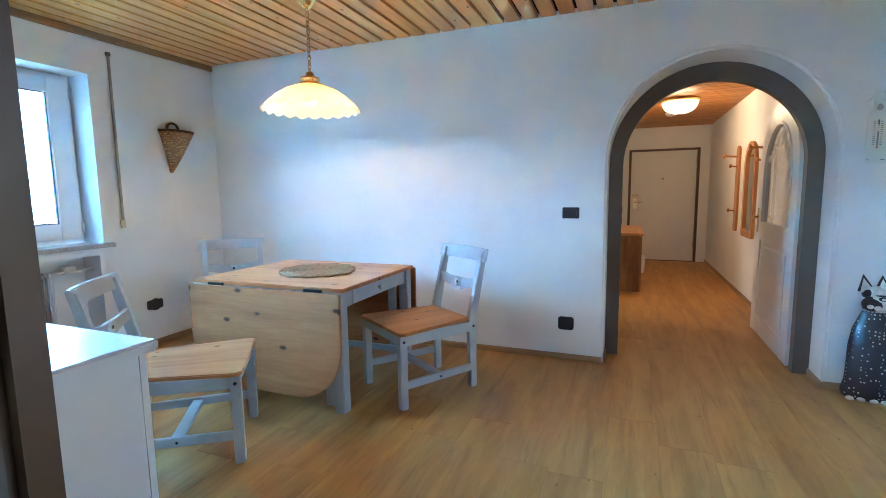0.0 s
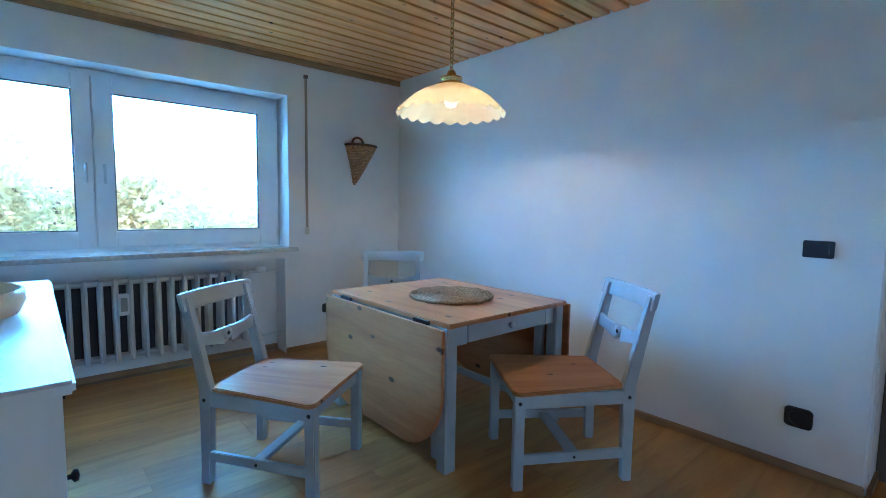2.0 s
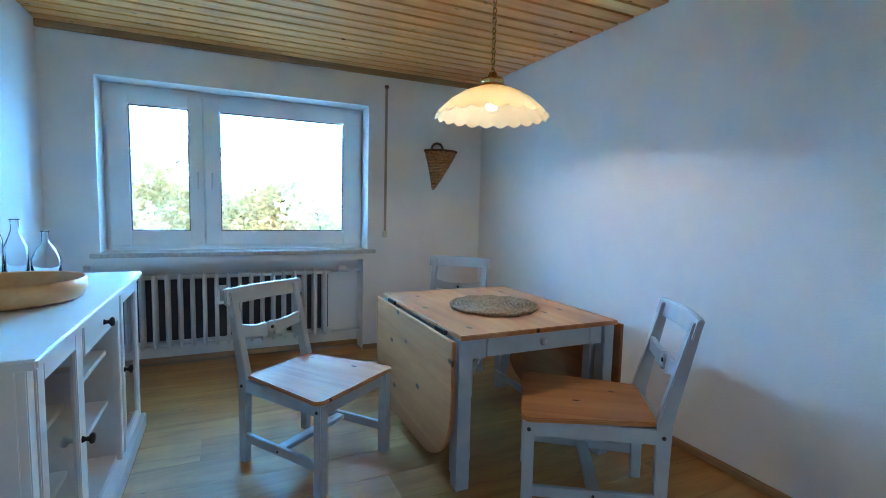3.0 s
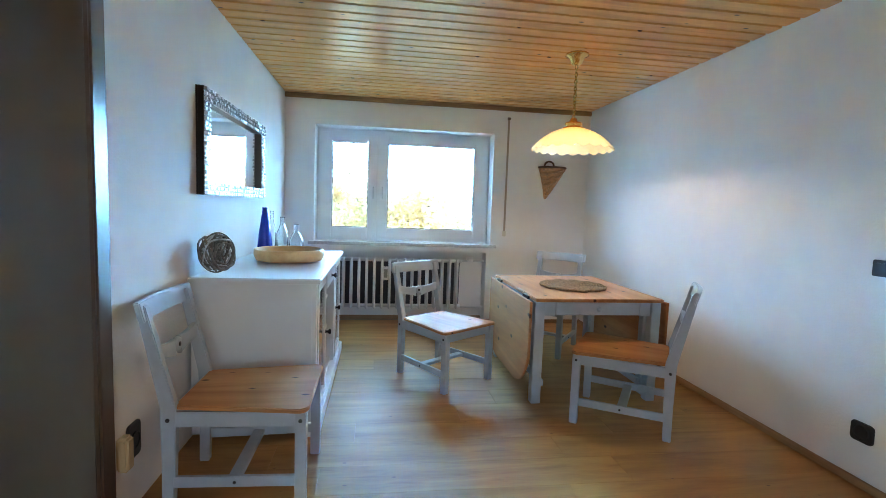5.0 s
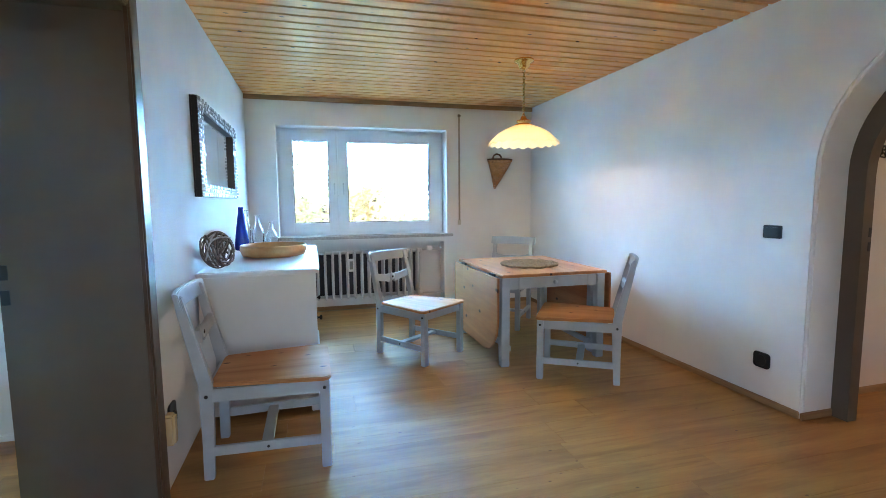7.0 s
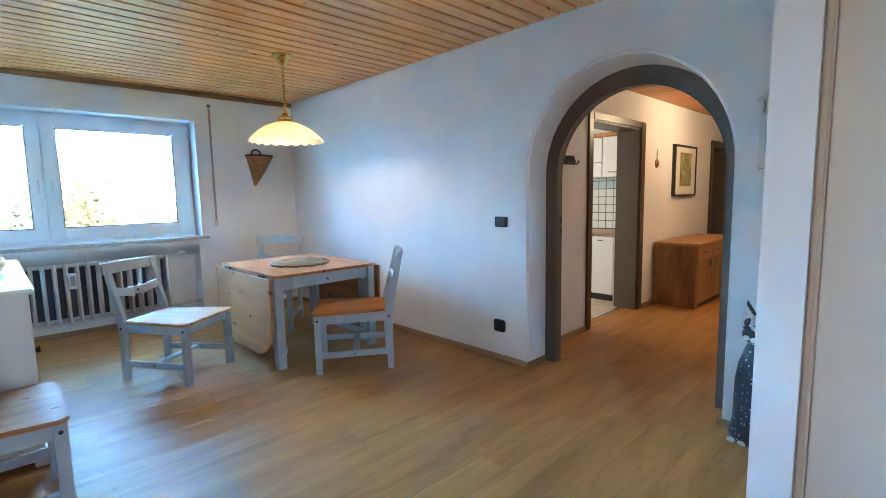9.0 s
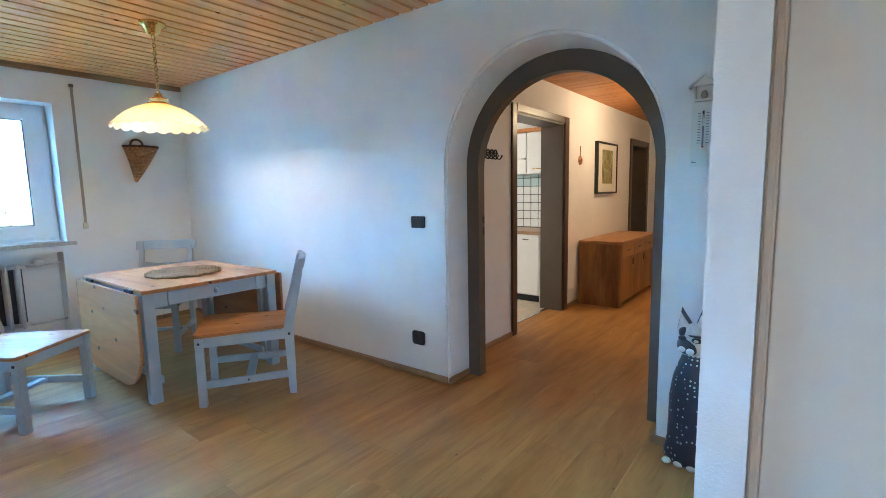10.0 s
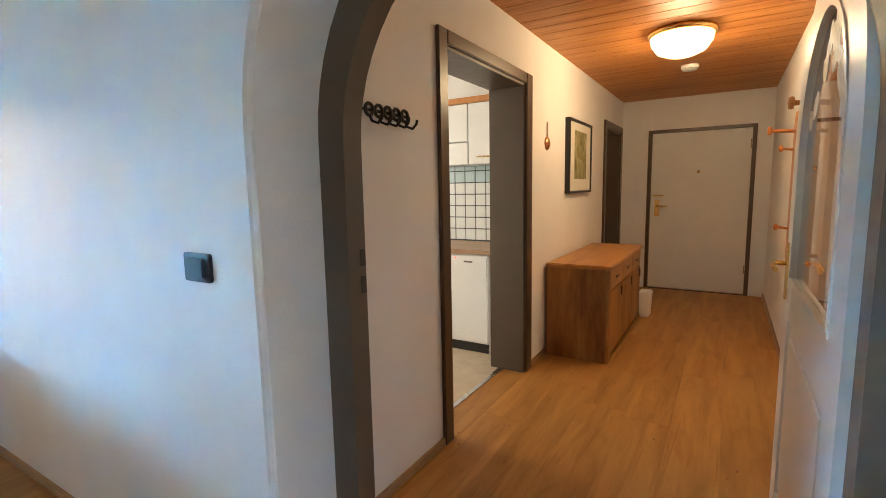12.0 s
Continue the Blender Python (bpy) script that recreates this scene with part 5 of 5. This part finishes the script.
coat_rack(7.62, 0.74, 1.84)
coat_rack(6.20, 0.72, 1.84)
hm = thing("hall_mirror", "arched hall mirror in an orange pine frame", "mirror", pose(HE, 6.90, 0))
bm = bmesh.new()
o, i_ = rack_outline(0.27, 0.72, 1.83, 18), rack_outline(0.205, 0.785, 1.765, 18)
for k in range(len(o)):
    q = (k + 1) % len(o)
    for x in (-0.035, -0.002):
        bm.faces.new([bm.verts.new((x, *p)) for p in (o[k], o[q], i_[q], i_[k])])
    for arc in (o, i_):
        bm.faces.new([bm.verts.new(p) for p in ((-0.035, *arc[k]), (-0.035, *arc[q]), (-0.002, *arc[q]), (-0.002, *arc[k]))])
bmesh.ops.remove_doubles(bm, verts=bm.verts, dist=1e-4)
part("frame", bm, RED_PINE, hm)
part("mirror_glass", prism(rack_outline(0.21, 0.78, 1.77, 18), -0.014, -0.008, "x"), MIRROR, hm, "clear silvered glass")

hl = thing("ceiling_lamp", "lit dome ceiling lamp with an opal glass bowl and brass rim", "lamp", pose(1.185, 7.27, 0))
part("rim", turned([(0.0, HTOP), (0.225, HTOP), (0.232, HTOP - 0.02), (0.22, HTOP - 0.035), (0.205, HTOP - 0.04), (0.0, HTOP - 0.03)], 40), BRASS, hl, "brass rim")
part("bowl", turned([(0.208, HTOP - 0.041), (0.200, HTOP - 0.085), (0.16, HTOP - 0.14), (0.09, HTOP - 0.17), (0.0, HTOP - 0.18)], 40), glow("lit_opal_bowl", (1.0, 0.76, 0.42), 0.8), hl, "glowing opal glass bowl").visible_shadow = False
lamp("hall_light", "POINT", pose(1.185, 7.27, HTOP - 0.16), HALL_W, (1.0, 0.72, 0.40), 0.12)
sm = thing("smoke_detector", "round white smoke detector on the hall ceiling", "smoke detector", pose(1.163, 8.41, 0))
part("case", turned([(0.0, HTOP), (0.075, HTOP), (0.075, HTOP - 0.02), (0.06, HTOP - 0.042), (0.03, HTOP - 0.05), (0.0, HTOP - 0.05)], 28), UPVC, sm)
part("vent_ring", turned([(0.062, HTOP - 0.024), (0.0685, HTOP - 0.028), (0.066, HTOP - 0.034), (0.060, HTOP - 0.036)], 28), INK, sm, "dark vent ring")

# ---- kitchen ----
KF, KW = 6.76, 7.36
structure("floor_kitchen", boxes((-2.4, 0.088, 4.46, 8.30, FZ - 0.012, FZ + 0.001)), surface("pale_kitchen_vinyl", (0.55, 0.46, 0.34), 0.45, vary=0.15, scale=9), "pale kitchen floor", "floor")
structure("threshold_kitchen", soften(boxes((0.086, 0.122, 5.49, 6.53, FZ, FZ + 0.007)), 0.002), CHROME, "steel threshold strip in the kitchen doorway", "threshold")
kb = structure("wall_kitchen_back", boxes((-2.4, 0.02, KW, KW + 0.1, FZ, 2.5)), surface("dark_grout", (0.07, 0.085, 0.095), 0.8), "kitchen wall behind the wall tiles", "wall")
tile = boxes((-0.0505, 0.0505, -0.008, 0.0, -0.0505, 0.0505))
tile_m = mesh_of("tile", soften(tile, 0.002, 1), surface("white_glazed_tile", (0.72, 0.74, 0.74), 0.15, vary=0.05, bump=0.02))
tile_b = tile_m.copy()
tile_b.materials[0] = surface("pale_blue_glazed_tile", (0.46, 0.60, 0.64), 0.15, vary=0.06, bump=0.02)
for ix in range(11):
    for iz in range(7):
        t = new("tile", tile_m if iz < 5 else tile_b)
        t.matrix_basis, t.parent = pose(-0.14 - ix * 0.109, KW, 0.90 + iz * 0.109), kb
structure("wall_kitchen_upper", boxes((-2.4, 0.02, KW - 0.004, KW - 0.001, 1.65, 2.5)), PLASTER_IN, "plain white kitchen wall above the tiles", "wall")
kt = thing("kitchen_worktop", "brown-edged laminate kitchen worktop over the appliance", "worktop", pose(0, 0, 0))
part("slab", soften(boxes((-2.38, 0.01, KF - 0.02, KW - 0.009, 0.80, 0.838)), 0.006), wood("brown_worktop", (0.40, 0.27, 0.17), (0.28, 0.17, 0.10), "x", 0.4), kt)
dw = thing("dishwasher", "white built-under appliance with a dark vent at its foot", "dishwasher", stand(0, 0, (0.80 - FZ) / 0.80))
part("body", soften(boxes((-0.70, -0.10, KF + 0.012, KW - 0.02, 0.0, 0.795)), 0.004), UPVC, dw)
part("door", soften(boxes((-0.695, -0.105, KF - 0.02, KF + 0.011, 0.085, 0.79)), 0.008, 3), UPVC, dw)
part("vent", boxes((-0.69, -0.11, KF, KF + 0.0115, 0.005, 0.075)), BLACK, dw, "dark vent grille")
part("display_mark", boxes((-0.32, -0.24, KF - 0.0215, KF - 0.0202, 0.735, 0.748)), INK, dw)
part("pilot_lamp", turned([(0.0, -0.003), (0.006, -0.002), (0.006, 0.0), (0.0, 0.0)], 10, "y", (-0.40, KF - 0.0203, 0.77)), glow("red_pilot", (1.0, 0.10, 0.04), 0.8), dw, "small red pilot lamp")
for x0, x1, z0, z1, hx in ((-0.43, -0.10, 1.545, 2.06, -0.27), (-0.86, -0.436, 1.545, 1.735, None), (-0.86, -0.436, 1.742, 2.06, None)):
    kc = thing("wall_cabinet", "white kitchen wall cabinet with a wooden cornice above", "cabinet", pose(0, 0, 0), "kitchen wall cabinets")
    part("body", boxes((x0, x1, 7.075, KW - 0.01, z0, z1)), UPVC, kc)
    dd = part("door", soften(boxes((x0 + 0.002, x1 - 0.002, 7.05, 7.074, z0 + 0.002, z1 - 0.002)), 0.003), WHITE_WOOD, kc)
    if hx:
        part("handle", tube([(hx - 0.07, 7.05, z0 + 0.06), (hx - 0.065, 7.03, z0 + 0.06), (hx + 0.065, 7.03, z0 + 0.06), (hx + 0.07, 7.05, z0 + 0.06)], 0.006), BRASS, dd, "brass bow handle")
cn = thing("cabinet_cornice", "honey-coloured wooden cornice on the kitchen cabinets", "cornice", pose(0, 0, 0))
part("moulding", soften(boxes((-0.88, -0.09, 7.02, KW - 0.01, 2.061, 2.11)), 0.01, 3), RED_PINE, cn)
# added fill lamp to brighten the kitchen; its walls have no window
lamp("kitchen_fill", "AREA", look((-2.3, 5.6, 1.6), (-0.4, 6.6, 1.1)), KITCHEN_W, (1.0, 0.88, 0.70), 1.0, 1.1)

# ---- next room through the doorway ----
w2 = thing("window_2", "white plastic window over a radiator in the next room", "window", kind="structure")
part("window_frame", soften(boxes((-2.66, -2.60, -3.08, -3.02, 0.98, 2.12), (-2.66, -2.60, -2.11, -2.05, 0.98, 2.12), (-2.66, -2.60, -3.02, -2.11, 0.98, 1.05), (-2.66, -2.60, -3.02, -2.11, 2.05, 2.12)), 0.003), UPVC, w2)
part("sash", soften(boxes((-2.60, -2.56, -3.06, -2.98, 1.01, 2.09), (-2.60, -2.56, -2.16, -2.08, 1.01, 2.09), (-2.60, -2.56, -2.98, -2.16, 1.01, 1.09), (-2.60, -2.56, -2.98, -2.16, 2.01, 2.09)), 0.005, 2), UPVC, w2)
part("pane", boxes((-2.583, -2.577, -2.978, -2.162, 1.092, 2.008)), GLASS, w2).visible_shadow = False
part("window_sill", soften(boxes((-2.60, -2.44, -3.10, -2.03, 0.945, 0.979)), 0.005), STONE, w2, "pale stone sill board")
rad2 = thing("radiator", "small white ribbed radiator under the next room's window", "radiator", pose(0.86, -3.10, 0.0))
for k in range(11):
    r = new("rib", rib_mesh)
    r.matrix_basis, r.parent = pose(0, 0.05 + k * 0.09, 0), rad2
part("header_pipe", tube([(-3.41, 0.0, 0.71), (-3.41, 1.0, 0.71)], 0.020), RADIATOR, rad2)
part("footer_pipe", tube([(-3.41, 0.0, 0.155), (-3.41, 1.0, 0.155)], 0.020), RADIATOR, rad2)
for y in (0.12, 0.88):
    part("foot", soften(boxes((-3.425, -3.395, y - 0.012, y + 0.012, -0.03, 0.14)), 0.003), RADIATOR, rad2)
CUX, CUY = 0.04, -0.095
cup = thing("white_cupboard", "tall white cupboard on short turned feet in the next room", "cupboard", stand(CUX, CUY))
part("body", soften(boxes((-1.45, -0.42, -0.50, 0.19, 0.125, 2.05)), 0.004), WHITE_WOOD, cup)
part("base_moulding", soften(boxes((-1.46, -0.408, -0.512, 0.19, 0.105, 0.145)), 0.006), WHITE_WOOD, cup)
part("cornice", soften(boxes((-1.48, -0.39, -0.53, 0.19, 2.051, 2.10)), 0.01, 3), WHITE_WOOD, cup)
for x, y in ((-0.47, -0.45), (-1.40, -0.45), (-0.47, 0.15), (-1.40, 0.15)):
    part("foot", turned([(0.0, 0.0), (0.024, 0.0), (0.032, 0.05), (0.040, 0.10), (0.0, 0.106)], 16, "z", (x, y, 0)), WHITE_WOOD, cup)
for x0, x1 in ((-1.44, -0.94), (-0.932, -0.43)):
    d = part("door", soften(boxes((x0, x1, -0.522, -0.501, 0.16, 2.03)), 0.004), WHITE_WOOD, cup)

# ---- outdoors ----
structure("ground", boxes((-600, -3.66, -600, 600, -3.4, -3.2)), surface("dry_lawn", (0.27, 0.26, 0.15), 0.9, vary=0.4, scale=0.7, bump=0.3), "pale sunlit lawn below the window", "ground")
LEAF, nt, b = base_nodes("leaf_green")
nt.links.new(ramp(nt, noise_tex(nt, coords(nt), 1.5), [(0.3, (0.20, 0.19, 0.09)), (0.5, (0.28, 0.25, 0.14)), (0.7, (0.36, 0.29, 0.18))]), b.inputs["Base Color"])
b.inputs["Roughness"].default_value = 0.55
tl = nt.nodes.new("ShaderNodeBsdfTranslucent")
tl.inputs["Color"].default_value = (0.34, 0.30, 0.17, 1)
ad = nt.nodes.new("ShaderNodeAddShader")
nt.links.new(b.outputs[0], ad.inputs[0])
nt.links.new(tl.outputs[0], ad.inputs[1])
nt.links.new(ad.outputs[0], nt.nodes["Material Output"].inputs["Surface"])
HAZE, nt, b = base_nodes("bright_hazy_sky")
b.inputs["Emission Color"].default_value = (0.185, 0.54, 1.0, 1)
tc = nt.nodes.new("ShaderNodeTexCoord")
sx = nt.nodes.new("ShaderNodeSeparateXYZ")
mr = nt.nodes.new("ShaderNodeMapRange")
mr.interpolation_type = "SMOOTHSTEP"
nt.links.new(tc.outputs["Object"], sx.inputs[0])
nt.links.new(sx.outputs["Z"], mr.inputs["Value"])
for key, value in (("From Min", 10.0), ("From Max", 42.0), ("To Min", 66.0), ("To Max", 3.5)):
    mr.inputs[key].default_value = value
nt.links.new(mr.outputs[0], b.inputs["Emission Strength"])
structure("backdrop_sky", boxes((-70.2, -70, -110, 120, -3.2, 75)), HAZE, "bright hazy sky outside the window, deeper towards the zenith", "sky")
BARK = surface("grey_bark", (0.24, 0.20, 0.15), 0.9, vary=0.4, scale=12, bump=0.8, bscale=30)


def tree(x, y, top, spread, seed, count):
    rnd = random.Random(seed)
    t = thing("tree", "leafy green tree outside the window", "tree", pose(x, y, -3.2), "trees outside the window")
    h = top + 3.2
    bm = tube([(0, 0, 0), (0.05, 0.03, h * 0.3), (-0.03, 0.06, h * 0.55), (0.02, 0, h * 0.8)], 0.13, 8)
    tips = []
    for k in range(16):
        a, z0 = rnd.uniform(0, 6.28), h * rnd.uniform(0.3, 0.75)
        ln = spread * rnd.uniform(0.5, 1.0)
        tip = Vector((ln * math.cos(a), ln * math.sin(a), min(z0 + ln * rnd.uniform(0.2, 0.9), h * 0.97)))
        mid = Vector((tip.x * 0.5, tip.y * 0.5, z0 + (tip.z - z0) * 0.35))
        tube([(0, 0, z0), mid, tip], 0.03, 5, bm)
        tips += [tip, (mid + tip) / 2, mid]
    part("trunk", bm, BARK, t)
    verts, faces = [], []
    for k in range(count):
        c = rnd.choice(tips) + Vector((rnd.gauss(0, 0.32), rnd.gauss(0, 0.32), rnd.gauss(0, 0.28)))
        q = Euler((rnd.uniform(0, 6.28), rnd.uniform(0, 6.28), rnd.uniform(0, 6.28))).to_matrix()
        s = rnd.uniform(0.05, 0.11)
        i = len(verts)
        verts += [c + q @ Vector(p) * s for p in ((0, -1, 0), (0.45, 0, 0.1), (0, 1, 0), (-0.45, 0, 0.1))]
        faces.append((i, i + 1, i + 2, i + 3))
    me = bpy.data.meshes.new("crown")
    me.from_pydata(verts, [], faces)
    me.materials.append(LEAF)
    cr = new("crown", me)
    cr.parent = t


for k, (x, y, top, spread) in enumerate(((-11.5, -1.2, 3.4, 2.3), (-12.5, 1.6, 2.8, 2.2), (-11.0, 4.2, 2.1, 2.0), (-13.0, 7.0, 1.6, 2.0), (-14.5, 3.0, 2.6, 2.3), (-12.0, -4.5, 4.0, 2.1), (-13.5, -8.5, 4.2, 2.2))):
    tree(x, y, top, spread, 20 + k, 15000)

# ---- floor planks ----
fl = tagged(new("floor"), "light oak laminate plank floor", "floor", kind="structure")
PW, PL = 0.25, 1.62
lengths = {}
rnd = random.Random(5)
x = 1.055 - 18 * PW
while x < 4.1:
    y = -3.2 - rnd.uniform(0, 1.2)
    north = 10.12 if 0.05 < x < 1.94 else 4.3
    while y < north:
        y0, y1 = max(y, -3.2), min(y + PL, north)
        if y1 - y0 > 0.05:
            key = round(y1 - y0, 2)
            x0 = x if not (y1 > 4.4 and x < 0.12 and x + PW > 0.12) else 0.123
            w = x + PW - x0
            if w > 0.02:
                me = lengths.get((key, round(w, 3)))
                if me is None:
                    bm = boxes((0.0003, w - 0.0003, 0.0003, key - 0.0003, -0.0115, 0.0))
                    bmesh.ops.bevel(bm, geom=[e for e in bm.edges if all(v.co.z > -0.001 for v in e.verts)], offset=0.0007, segments=1, affect="EDGES")
                    me = lengths[(key, round(w, 3))] = mesh_of("plank", bm, FLOOR)
                p = new("plank", me)
                p.matrix_basis, p.parent = pose(x0, y0, FZ), fl
        y += PL
    x += PW
